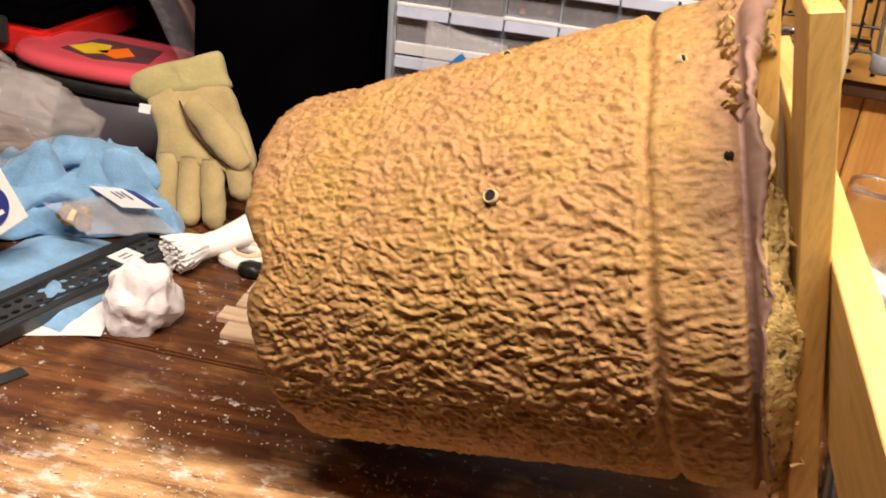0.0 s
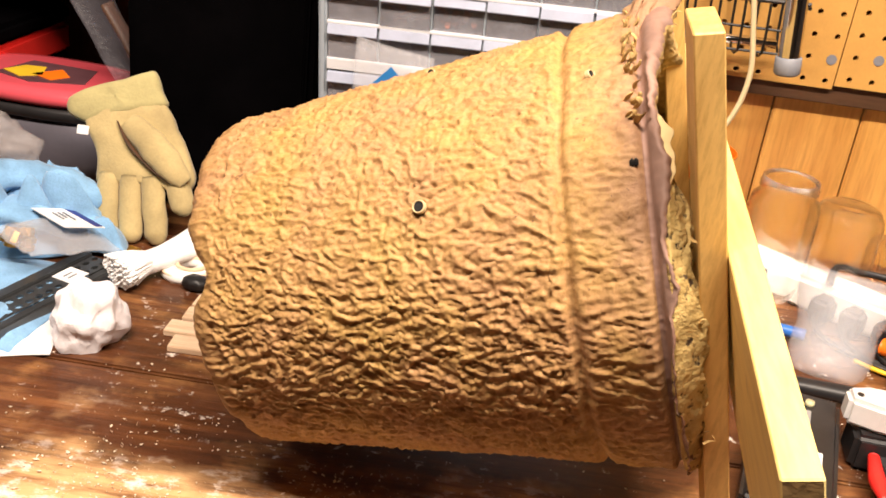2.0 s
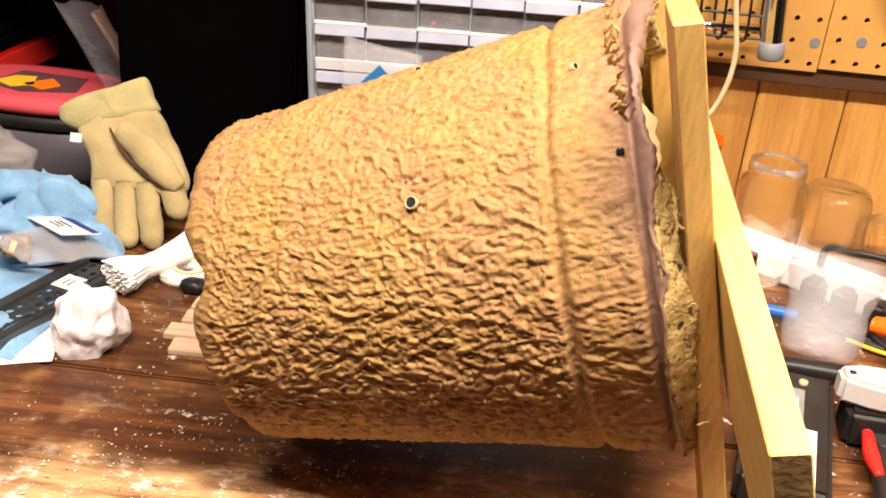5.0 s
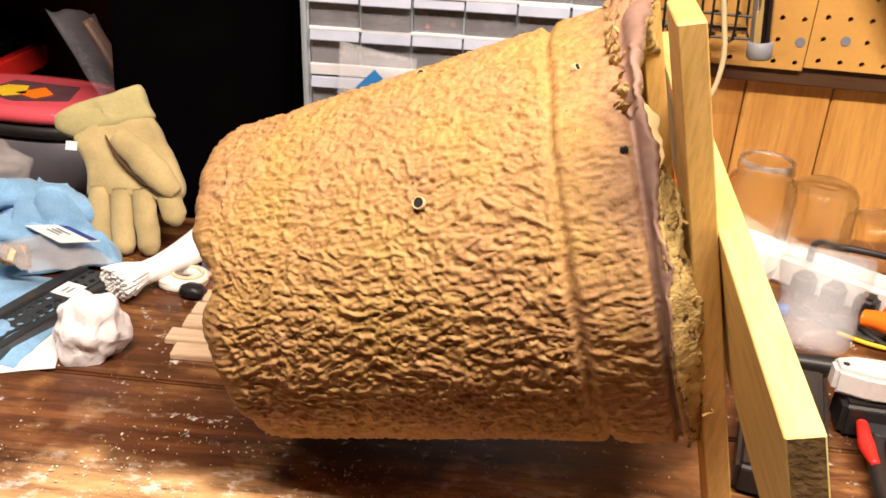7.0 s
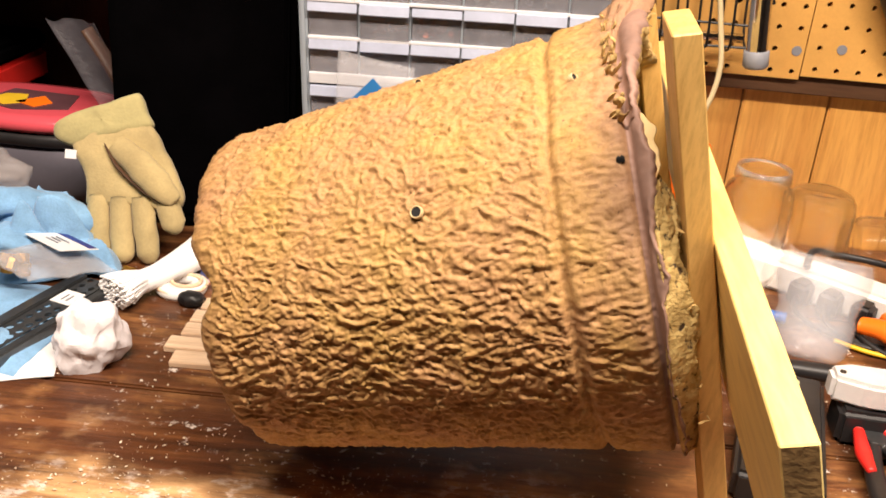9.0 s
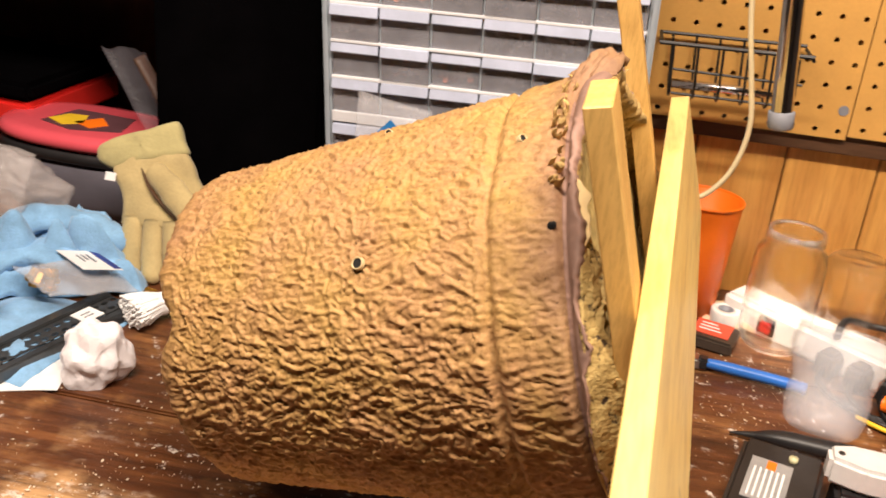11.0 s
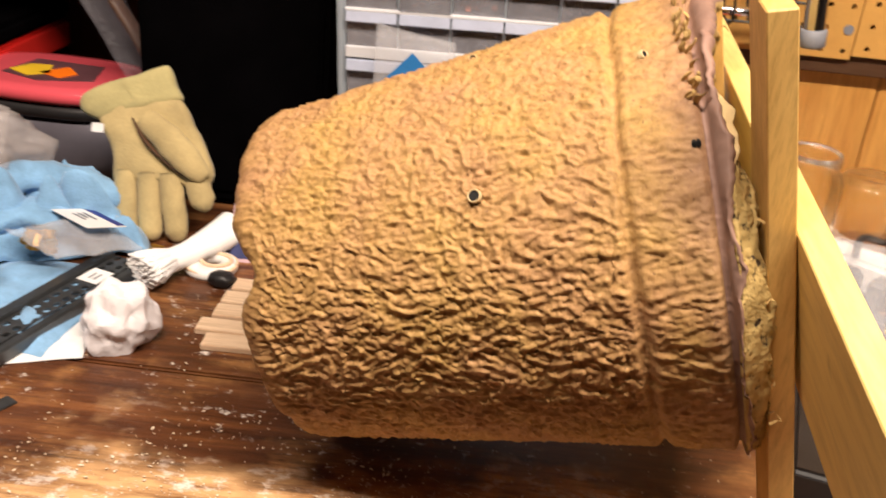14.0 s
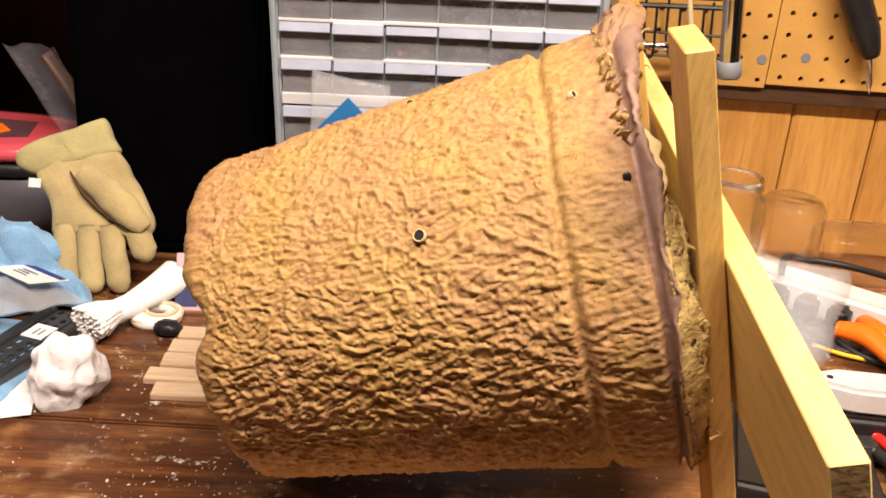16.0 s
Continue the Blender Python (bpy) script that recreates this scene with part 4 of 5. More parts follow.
fold_roll("blue_towel", "thick twisted fold of pale blue towel", [(-0.500, 1.035, 0.030), (-0.465, 1.085, 0.062), (-0.425, 1.105, 0.066), (-0.385, 1.120, 0.055), (-0.355, 1.130, 0.040)], [0.014, 0.022, 0.022, 0.021, 0.016], 1)
fold_roll("blue_towel", "loose pale blue towel fold drooping to the bench", [(-0.480, 1.000, 0.020), (-0.440, 1.045, 0.045), (-0.395, 1.055, 0.042), (-0.350, 1.080, 0.022)], [0.012, 0.020, 0.021, 0.012], 5)


# ---- perforated steel channel ----
CHAN_A, CHAN_B = Vector((-0.420, 0.727, 0.0)), Vector((-0.329, 1.000, 0.0))


def steel_channel():
    a, b = CHAN_A, CHAN_B
    d = (b - a).normalized()
    yaw = math.degrees(math.atan2(d.y, d.x))
    ob = thing("steel_channel", "dark perforated steel channel with white price label", "steel channel", Matrix.Translation((a.x, a.y, 0.006)) @ pose(0, 0, 0, 0, 0, yaw))
    ln = (b - a).length + 0.04
    bm = bmesh.new()
    pitch, half = 0.0125, 0.0195
    n = int(ln / pitch)
    # sloped perforated face with real oval openings
    for row, (y0, y1) in enumerate(((-0.016, -0.003), (-0.003, 0.010))):
        for k in range(n):
            x0 = k * pitch
            x = x0 + pitch * (0.5 if row == 0 else 0.62)
            y = (y0 + y1) / 2
            corners = [(x0 + pitch, y), (x0 + pitch, y1), (x, y1), (x0, y1), (x0, y), (x0, y0), (x, y0), (x0 + pitch, y0)]
            out = [bm.verts.new((p, q, 0.010)) for p, q in corners]
            ring = [bm.verts.new((x + 0.0044 * math.cos(i * math.pi / 4), y + 0.0033 * math.sin(i * math.pi / 4), 0.010)) for i in range(8)]
            low = [bm.verts.new((v.co.x, v.co.y, 0.0075)) for v in ring]
            for i in range(8):
                l = (i + 1) % 8
                bm.faces.new((out[i], ring[i], ring[l], out[l]))
                bm.faces.new((ring[i], low[i], low[l], ring[l]))
    bmesh.ops.remove_doubles(bm, verts=bm.verts, dist=0.00003)
    bmesh.ops.recalc_face_normals(bm, faces=bm.faces)
    part("perforated_web", bm, GUNMETAL, ob)
    part("flange", box(bmesh.new(), (0, 0.0102, -0.004), (n * pitch, 0.024, 0.0135), 0.0012), GUNMETAL, ob)
    part("flange", box(bmesh.new(), (0, -0.0262, -0.004), (n * pitch, -0.0162, 0.0095), 0.0012), GUNMETAL, ob)
    part("underside", box(bmesh.new(), (0.001, -0.0160, -0.006), (n * pitch - 0.001, 0.0100, 0.004)), HOLE, ob)
    part("label", box(bmesh.new(), (ln - 0.062, -0.0150, 0.0104), (ln - 0.036, 0.0085, 0.0112)), PAPER, ob, "small white price label")
    bars = bmesh.new()
    for y in (-0.008, -0.002):
        box(bars, (ln - 0.056, y, 0.0113), (ln - 0.044, y + 0.0022, 0.0116))
    part("label_print", bars, GREYCAP, ob)


steel_channel()

strip = thing("metal_strip", "thin dark flat metal strip lying on the bench", "metal strip", pose(-0.342, 0.772, 0.0, 0, 0, 59))
part("blade", box(bmesh.new(), (-0.10, -0.007, 0.0), (0.036, 0.007, 0.002), 0.0006), GUNMETAL, strip)

paper = bmesh.new()
slab_sheet(paper, 16, 12, lambda u, v: Vector((-0.10 + 0.165 * u, -0.055 + 0.08 * v + 0.02 * u, 0.0016 + 0.002 * abs(noise.noise(Vector((u * 3, v * 3, 1)))))), Vector((0, 0, -0.0006)))
tagged(finish("paper_sheet", paper, PAPER, None, "", False, pose(-0.365, 0.890, 0.0, 0, 0, 14)), "white sheet of paper under the steel channel", "paper")


# ---- small zip bag with label and brass fittings ----
def zip_bag():
    ob = thing("parts_bag", "clear zip bag of brass fittings with white label", "plastic bag", pose(-0.366, 1.030, 0.022, -14, 0, -32))
    bm = bmesh.new()
    slab_sheet(bm, 26, 26, lambda u, v: Vector(((u - 0.5) * 0.085, (v - 0.5) * 0.105, 0.010 + 0.020 * math.sin(math.pi * u) * math.sin(math.pi * v) ** 0.6 + 0.003 * ridges(Vector((u * 3, v * 3, 2)), 1.3))), Vector((0, 0, -0.0011)))
    part("film", bm, FILM, ob, "clear crinkled film", True)
    bm = bmesh.new()
    slab_sheet(bm, 10, 10, lambda u, v: Vector((-0.030 + 0.060 * u, -0.012 + 0.048 * v, 0.0345 - 0.002 * v)), Vector((0, 0, -0.0006)))
    label = part("label", bm, PAPER, ob, "white printed label")
    bars = bmesh.new()
    box(bars, (-0.028, 0.026, 0.0331), (0.028, 0.0340, 0.0336))
    part("label_band", bars, INKBLUE, label, "black heading band")
    bars = bmesh.new()
    for k, w in enumerate((0.022, 0.016, 0.02)):
        box(bars, (-0.014, 0.014 - 0.006 * k, 0.0342), (-0.014 + w, 0.0158 - 0.006 * k, 0.0348))
    part("label_print", bars, GREYCAP, label)
    rnd = random.Random(8)
    for k in range(7):
        bm = bmesh.new()
        x, y = rnd.uniform(-0.028, 0.02), rnd.uniform(-0.044, -0.016)
        cyl(bm, (x, y, 0.004), (x + rnd.uniform(-.008, .008), y + rnd.uniform(-.006, .006), 0.014), 0.0055, 0.0055, 6)
        cyl(bm, (x, y, 0.002), (x, y, 0.006), 0.0075, 0.0075, 12)
        part("brass_fitting", bm, BRASS, ob)


zip_bag()


# ---- brush, ring, fitting, sticks ----
def white_brush():
    a, b = Vector((-0.284, 1.012, 0.0)), Vector((-0.226, 1.108, 0.0))
    d = b - a
    ob = thing("cleaning_brush", "white brush with fluffy bristle end and flared bristle tail", "brush", Matrix.Translation(a) @ pose(0, 0, 0, 0, 0, math.degrees(math.atan2(d.y, d.x))))
    ln = d.length
    bm = bmesh.new()
    tube(bm, [(0.020, 0, 0.018), (ln * 0.45, 0, 0.018), (ln * 0.75, 0, 0.021), (ln + 0.006, 0, 0.026)], [0.0150, 0.0145, 0.0180, 0.0230], 20, 9, 0.80)
    part("handle", bm, BRISTLE, ob, "", True)
    rnd = random.Random(2)
    for name, x0, way, spread, count in (("bristle_head", 0.030, -1, 0.021, 640), ("bristle_tail", ln - 0.012, 1, 0.022, 420)):
        tuft = bmesh.new()
        for k in range(count):
            r, w = spread * math.sqrt(rnd.random()), rnd.uniform(0, 6.283)
            y, z = r * math.cos(w), 0.019 + 0.78 * r * math.sin(w)
            l = rnd.uniform(0.026, 0.040)
            root = Vector((x0, y * 0.55, 0.019 + (z - 0.019) * 0.6))
            tip = Vector((x0 + way * l, y * 1.1 + rnd.uniform(-0.002, 0.002), max(0.0012, z + rnd.uniform(-0.002, 0.002))))
            tube(tuft, [root, (root + tip) / 2 + Vector((0, 0, 0.001)), tip], [0.0024, 0.0024, 0.0014], 4, 2)
        part(name, tuft, BRISTLE, ob, "fluffy white bristles", True)


white_brush()

bm = bmesh.new()
crumple(bm, 0.0085, 0.0085, 0.012, 7.7, 1.0, 3, amp=0.3)
tagged(finish("brass_fitting", bm, BRASS, None, "", True, pose(-0.288, 1.052, 0.0)), "small lumpy brass fitting on the bench", "fitting")


def rope_ring():
    ob = thing("ring_roll", "white roll with tan wound rings lying flat", "roll", pose(-0.2335, 1.0600, 0.0))
    bm = bmesh.new()
    lathe(bm, [(0.010, 0.0005), (0.026, 0.0), (0.028, 0.004), (0.026, 0.010), (0.012, 0.012), (0.010, 0.0005)], 36)
    part("core", bm, WHITEPLASTIC, ob, "", True)
    for r, z, x in ((0.027, 0.008, 0), (0.0155, 0.0125, 0.006)):
        bm = bmesh.new()
        tube(bm, [(x + r * math.cos(a * math.pi / 8), r * 0.9 * math.sin(a * math.pi / 8), z) for a in range(17)], 0.0022, 8, 3)
        part("tan_ring", bm, STICK, ob, "tan ring", True)


rope_ring()

first = None
for k, (x, y, turn, lift) in enumerate(((-0.1990, 0.9190, 1.5, 0.0), (-0.2120, 0.9450, -1.0, 0.0), (-0.2040, 0.9730, 0.5, 0.0), (-0.2030, 1.0000, -1.5, 0.0), (-0.2000, 1.0270, 1.0, 0.0))):
    if first is None:
        bm = bmesh.new()
        outline_prism(bm, [(0.0, -0.0115), (0.150, -0.0115), (0.154, -0.006), (0.154, 0.006), (0.150, 0.0115), (0.0, 0.0115)], 0.0, 0.0062, 0.0008)
        first = tagged(finish("craft_stick", bm, STICK, None, "", False, pose(x, y, lift, 0, 0, turn)), "pale birch craft stick lying on the bench", "craft stick", "craft sticks beside the pot")
    else:
        copy_thing(first, pose(x, y, lift, 0, 0, turn))


def price_card():
    ob = thing("price_card", "pale pink printed card with red number badge", "card", pose(-0.190, 1.085, 0.0, 62, 0, 4))
    part("card", box(bmesh.new(), (-0.030, 0.0, 0.0), (0.06, 0.062, 0.0012)), plain("pink_card", (0.62, 0.42, 0.46), 0.5, var=0.1), ob)
    part("blue_band", box(bmesh.new(), (-0.030, 0.004, 0.0013), (-0.006, 0.03, 0.0017)), plain("dark_blue_band", (0.05, 0.06, 0.16), 0.4), ob)
    bm = bmesh.new()
    cyl(bm, (0.000, 0.016, 0.0018), (0.000, 0.016, 0.0024), 0.0088, None, 28)
    part("badge", bm, INKRED, ob, "red round badge")
    lettering("5", 0.015, PAPER, ob, Matrix.Translation((0.000, 0.016, 0.0027)))


price_card()

bm = bmesh.new()
crumple(bm, 0.012, 0.009, 0.007, 12.3, 1.0, 3, amp=0.3)
tagged(finish("rubber_lump", bm, BLACK, None, "", True, pose(-0.2130, 1.0290, 0.0)), "small black rubber lump on the bench", "scrap")


# ---- bags behind the carton ----
def parcel_bag():
    ob = thing("plastic_bag", "milky crinkled plastic bag slumped behind the carton", "plastic bag", pose(-0.535, 1.10, 0.0, 0, 0, 18))
    part("bag", crumple(bmesh.new(), 0.090, 0.042, 0.055, 4.4, 1.4, 5, amp=0.30), BAGMILK, ob, "", True)
    bm = bmesh.new()
    slab_sheet(bm, 20, 14, lambda u, v: Vector((-0.075 + 0.14 * u, -0.02 + 0.065 * v, 0.132 - 0.042 * u + 0.028 * v + 0.006 * noise.noise(Vector((u * 4, v * 4, 3))))), Vector((0, 0, -0.0014)))
    part("stiff_flap", bm, BAGMILK, ob, "stiff pinkish-grey film flap", True)
    bm = bmesh.new()
    tube(bm, [(-0.02, 0.03, 0.148), (-0.005, 0.02, 0.160), (0.012, 0.018, 0.150), (0.02, 0.03, 0.138)], [0.006, 0.008, 0.006, 0.004], 10, 6, 0.6)
    part("knot", bm, BAGMILK, ob, "twisted bag neck", True)


parcel_bag()


def tall_bag():
    ob = thing("tool_bag", "clear film sleeve of tools leaning against the black case", "plastic bag", pose(-0.300, 1.225, 0.0))
    bm = bmesh.new()
    slab_sheet(bm, 20, 30, lambda u, v: Vector((0.000 + 0.058 * u - 0.150 * v, 0.035 * v + 0.010 * math.sin(u * math.pi), 0.225 * v + 0.004 + 0.006 * ridges(Vector((u * 3, v * 5, 7)), 1.0))), Vector((0.0, 0.0012, 0)))
    part("sleeve", bm, FILM_SHADED, ob, "clear crinkled sleeve, dimmed in colour for the shade", True)
    # Handle colour lowered to carry the weak light in this corner.
    bm = bmesh.new()
    tube(bm, [(-0.028, 0.030, 0.09), (-0.072, 0.045, 0.17), (-0.108, 0.052, 0.222)], [0.012, 0.011, 0.010], 12, 6, 0.5)
    part("wooden_handle", bm, plain("shade_dimmed_brown", (0.10, 0.05, 0.03), 0.5), ob, "brown handle inside, shade put into its colour", True)
    part("insert_card", box(bmesh.new(), (-0.046, 0.046, 0.130), (-0.024, 0.048, 0.156)), PAPER, ob, "pale insert card")


tall_bag()


def cabinet_baggie():
    ob = thing("hanging_baggie", "small clear baggie with blue printed diamond", "plastic bag", pose(-0.040, 1.108, 0.150, -6, 0, 0))
    bm = bmesh.new()
    slab_sheet(bm, 14, 14, lambda u, v: Vector((-0.040 + 0.080 * u, -0.004 * math.sin(u * math.pi), 0.115 * v - 0.012 * u * v)), Vector((0, 0.0012, 0)))
    part("film", bm, FILM, ob, "", True)
    bm = bmesh.new()
    outline_prism(bm, [(-0.034, 0.055), (-0.004, 0.022), (0.034, 0.055), (-0.002, 0.090)], 0.0, 0.0008)
    part("diamond", bm, BLUECARD, ob, "blue printed diamond", False, pose(0, -0.0052, 0, 90, 0, 0))


cabinet_baggie()


# ---- right of the frame: wall things ----
def hanging_tube():
    ob = thing("chrome_tube", "chrome tube with grey rubber end cap hanging down", "metal tube", pose(0.3455, 1.1365, 0.281, 0, -6.5, 0))
    bm = bmesh.new()
    lathe(bm, [(0.0105, 0.006), (0.0105, 1.40), (0.009, 1.40), (0.009, 0.008)], 28)
    part("tube", bm, CHROME, ob, "", True)
    bm = bmesh.new()
    lathe(bm, [(0.0, 0.0), (0.011, 0.0), (0.0128, 0.002), (0.0128, 0.017), (0.0108, 0.018), (0.0107, 0.01)], 28)
    part("end_cap", bm, GREYCAP, ob, "grey rubber cap", True)


hanging_tube()

bm = bmesh.new()
tube(bm, [(0.286, 1.2, 0.62), (0.292, 1.2, 0.50), (0.301, 1.2, 0.39), (0.316, 1.2, 0.315), (0.3255, 1.2, 0.262), (0.318, 1.2, 0.215), (0.298, 1.2, 0.183), (0.268, 1.203, 0.160), (0.255, 1.215, 0.12), (0.262, 1.24, 0.06), (0.295, 1.275, 0.012), (0.35, 1.295, 0.010), (0.372, 1.292, 0.02)], 0.0029, 10, 8)
tagged(finish("power_cable", bm, CREAM, None, "", True), "cream round power cable hanging in a loose curve", "cable")


def wire_basket():
    ob = thing("wire_basket", "black wire basket hooked onto the pegboard", "wire basket", pose(0.23, 1.262, 0.27))

    def rod(pts, r=0.0016, name="wire"):
        bm = bmesh.new()
        tube(bm, pts, r, 6, 3)
        part(name, bm, WIRE, ob)

    w, d, h = 0.155, 0.062, 0.056
    rod([(-0.010, 0, h), (w, 0, h + 0.004)], 0.0026, "rim_rail")
    rod([(-0.010, d, h), (w, d, h + 0.004)], 0.0022, "rim_rail")
    for x in (-0.008, w):
        rod([(x, 0, h), (x, d, h)], 0.0022, "rim_rail")
    for k in range(6):
        x = 0.006 + k * 0.0268
        rod([(x, 0, h), (x + 0.004, 0.006, 0.0), (x + 0.004, d - 0.004, 0.0), (x, d, h)])
    rod([(0.008, 0.002, h * 0.5), (w - 0.006, 0.002, h * 0.5)])
    rod([(0.012, 0.006, 0.0), (w - 0.010, 0.006, 0.002)])
    bm = bmesh.new()
    cyl(bm, (0.012, 0.025, 0.007), (0.135, 0.028, 0.008), 0.0055, 0.0055, 14)
    tagged(finish("steel_rod", bm, CHROME, None, "", True, pose(0.23, 1.262, 0.27)), "short bright steel rod lying in the wire basket", "rod")


wire_basket()


def hung_screwdriver():
    ob = thing("screwdriver", "black-handled screwdriver hanging from the pegboard", "screwdriver", Matrix.Translation((0.560, 1.318, 0.300)) @ pose(0, 0, 0, 0, -14, 0))
    bm = bmesh.new()
    tube(bm, [(-0.03, -0.012, 0.10), (-0.022, -0.012, 0.06), (-0.008, -0.010, 0.01), (0.0, -0.008, -0.022)], [0.013, 0.018, 0.017, 0.010], 14, 6)
    part("handle", bm, BLACK, ob, "", True)
    bm = bmesh.new()
    lathe(bm, [(0.0001, -0.073), (0.0014, -0.066), (0.0042, -0.058), (0.0044, -0.015)], 14)
    part("blade", bm, CHROME, ob, "short chrome blade", True)
    part("hook", tube(bmesh.new(), [(-0.01, 0.018, 0.012), (-0.008, -0.004, 0.02), (-0.002, -0.02, 0.01)], 0.002, 6), STEEL, ob)


hung_screwdriver()


# ---- right of the frame: things on the bench ----
def beaker():
    ob = thing("orange_cup", "tall tapered orange plastic cup", "cup", pose(0.307, 1.275, 0.0))
    bm = bmesh.new()
    lathe(bm, [(0.0, 0.003), (0.030, 0.003), (0.0395, 0.148), (0.0415, 0.150), (0.0415, 0.146), (0.0325, 0.002), (0.028, 0.0), (0.0, 0.0005)], 44)
    part("cup", bm, ORANGE, ob, "", True)
    bm = bmesh.new()
    lathe(bm, [(0.0412, 0.1480), (0.0432, 0.1484), (0.0434, 0.1508), (0.0418, 0.1518), (0.0408, 0.1508), (0.0412, 0.1480)], 44)
    part("rim", bm, ORANGE, ob, "rolled rim", True)


beaker()


def jar(m, label, h=0.135, r=0.041):
    ob = thing("glass_jar", label, "jar", m, "empty jars on the bench")
    bm = bmesh.new()
    outer = [(0.0, 0.003), (r * 0.50, 0.002), (r * 0.62, 0.0), (r * 0.82, 0.003), (r * 0.95, 0.011), (r, 0.024), (r, h * 0.74), (r * 0.93, h * 0.83), (r * 0.76, h * 0.88), (r * 0.76, h * 0.905), (r * 0.81, h * 0.915), (r * 0.77, h * 0.93), (r * 0.81, h * 0.95), (r * 0.77, h * 0.97), (r * 0.77, h)]
    inner = [(r * 0.71, h), (r * 0.70, h * 0.88), (r * 0.87, h * 0.81), (r - 0.003, h * 0.73), (r - 0.003, 0.025), (r * 0.88, 0.013), (r * 0.70, 0.006), (0.0, 0.007)]
    lathe(bm, outer + inner, 44)
    ob2 = part("glass", bm, GLASS, ob, "", True)
    ob2.visible_shadow = False
    return ob


jar(pose(0.405, 1.225, 0.0), "tall clear empty glass jar standing by the wall", 0.146, 0.041)
jar(Matrix.Translation((0.484, 1.240, 0.119)) @ pose(0, 0, 0, 180, 0, 0), "clear empty glass jar standing upside down", 0.119, 0.041)
jar(Matrix.Translation((0.535, 1.262, 0.042)) @ pose(0, 0, 0, 0, 90, -3), "clear glass jar lying on its side", 0.165, 0.041)


def power_strip():
    a, b = Vector((0.362, 1.287, 0.0)), Vector((0.602, 1.107, 0.0))
    d = b - a
    ob = thing("power_strip", "white plastic power strip with red rocker switch", "power strip", Matrix.Translation(a) @ pose(0, 0, 0, 0, 0, math.degrees(math.atan2(d.y, d.x))))
    ln = d.length
    part("body", box(bmesh.new(), (0, -0.024, 0.0), (ln, 0.022, 0.040), 0.006, 3), WHITEPLASTIC, ob)
    sw = part("switch_well", box(bmesh.new(), (0.052, -0.0265, 0.010), (0.074, -0.0242, 0.032), 0.001), BLACK, ob, "dark switch surround")
    part("rocker", box(bmesh.new(), (0.056, -0.030, 0.013), (0.070, -0.0262, 0.027), 0.0015), REDPLASTIC, sw, "red rocker switch")
    for x in (0.150, 0.185, 0.222):
        plug = part("plug", box(bmesh.new(), (x - 0.012, -0.052, 0.004), (x + 0.012, -0.0245, 0.034), 0.005, 3), BLACK, ob, "black moulded plug")
        part("cord", tube(bmesh.new(), [(x, -0.050, 0.018), (x + 0.01, -0.075, 0.012), (x + 0.05, -0.085, 0.006), (x + 0.11, -0.07, 0.005)], 0.0032, 8, 6), BLACK, plug)


power_strip()


def frosted_cup():
    m = pose(0, 0, 0, -20, 6, 0)
    ob = thing("frosted_cup", "translucent frosted plastic cup, squashed and tipped", "cup", Matrix.Translation((0.430, 1.028, 0.013)))
    bm = bmesh.new()
    wall = [(0.030, 0.0), (0.0365, 0.006), (0.0405, 0.022), (0.0405, 0.038), (0.0385, 0.048), (0.0425, 0.062), (0.0468, 0.078), (0.0470, 0.090), (0.0435, 0.100)]
    lathe(bm, [(0.0, 0.0)] + wall + [(r - 0.0012, z) for r, z in wall[::-1]] + [(0.0, 0.0016)], 48, m)
    cup = part("cup", bm, FROST, ob, "", True)
    cup.visible_shadow = False
    bm = bmesh.new()
    lathe(bm, [(0.0425, 0.1002), (0.0448, 0.0995), (0.0452, 0.1020), (0.0430, 0.1030), (0.0425, 0.1002)], 48, m)
    part("rim", bm, FROST, ob, "rolled frosted rim", True)
    return ob


frosted_cup()


def blue_plier():
    ob = thing("nippers", "blue-handled steel nippers lying on the bench", "nippers", Matrix.Translation((0.298, 1.140, 0.0)) @ pose(0, 0, 0, 0, 0, -11))
    bm = bmesh.new()
    tube(bm, [(0.026, 0, 0.010), (0.055, 0.001, 0.010), (0.10, 0.0, 0.011), (0.135, -0.002, 0.011)], [0.0050, 0.0065, 0.0062, 0.0066], 12, 6)
    part("handle", bm, BLUEGRIP, ob, "blue moulded handle", True)
    bm = bmesh.new()
    outline_prism(bm, [(-0.012, -0.006), (0.004, -0.013), (0.024, -0.006), (0.027, 0.005), (0.008, 0.013), (-0.008, 0.010)], 0.003, 0.015, 0.002)
    part("head", bm, STEEL, ob, "bright steel head")
    part("bolster", box(bmesh.new(), (0.018, -0.006, 0.003), (0.032, 0.006, 0.016), 0.002), BLACK, ob)


blue_plier()


def blade_pack():
    ob = thing("blade_pack", "black plastic pack with red printed label", "pack", Matrix.Translation((0.330, 1.205, 0.0)) @ pose(0, 0, 0, 0, 0, -17))
    part("case", box(bmesh.new(), (-0.030, -0.024, 0.0), (0.034, 0.024, 0.016), 0.003), plain("dark_clear_case", (0.06, 0.045, 0.035), 0.25, var=0.2), ob)
    part("label", box(bmesh.new(), (-0.016, -0.014, 0.0164), (0.026, 0.022, 0.0172)), INKRED, ob, "red printed label")
    bars = bmesh.new()
    for k in range(3):
        box(bars, (-0.010, 0.012 - 0.008 * k, 0.0173), (0.008 + 0.004 * k, 0.0145 - 0.008 * k, 0.0177))
    part("label_print", bars, PAPER, ob)


blade_pack()

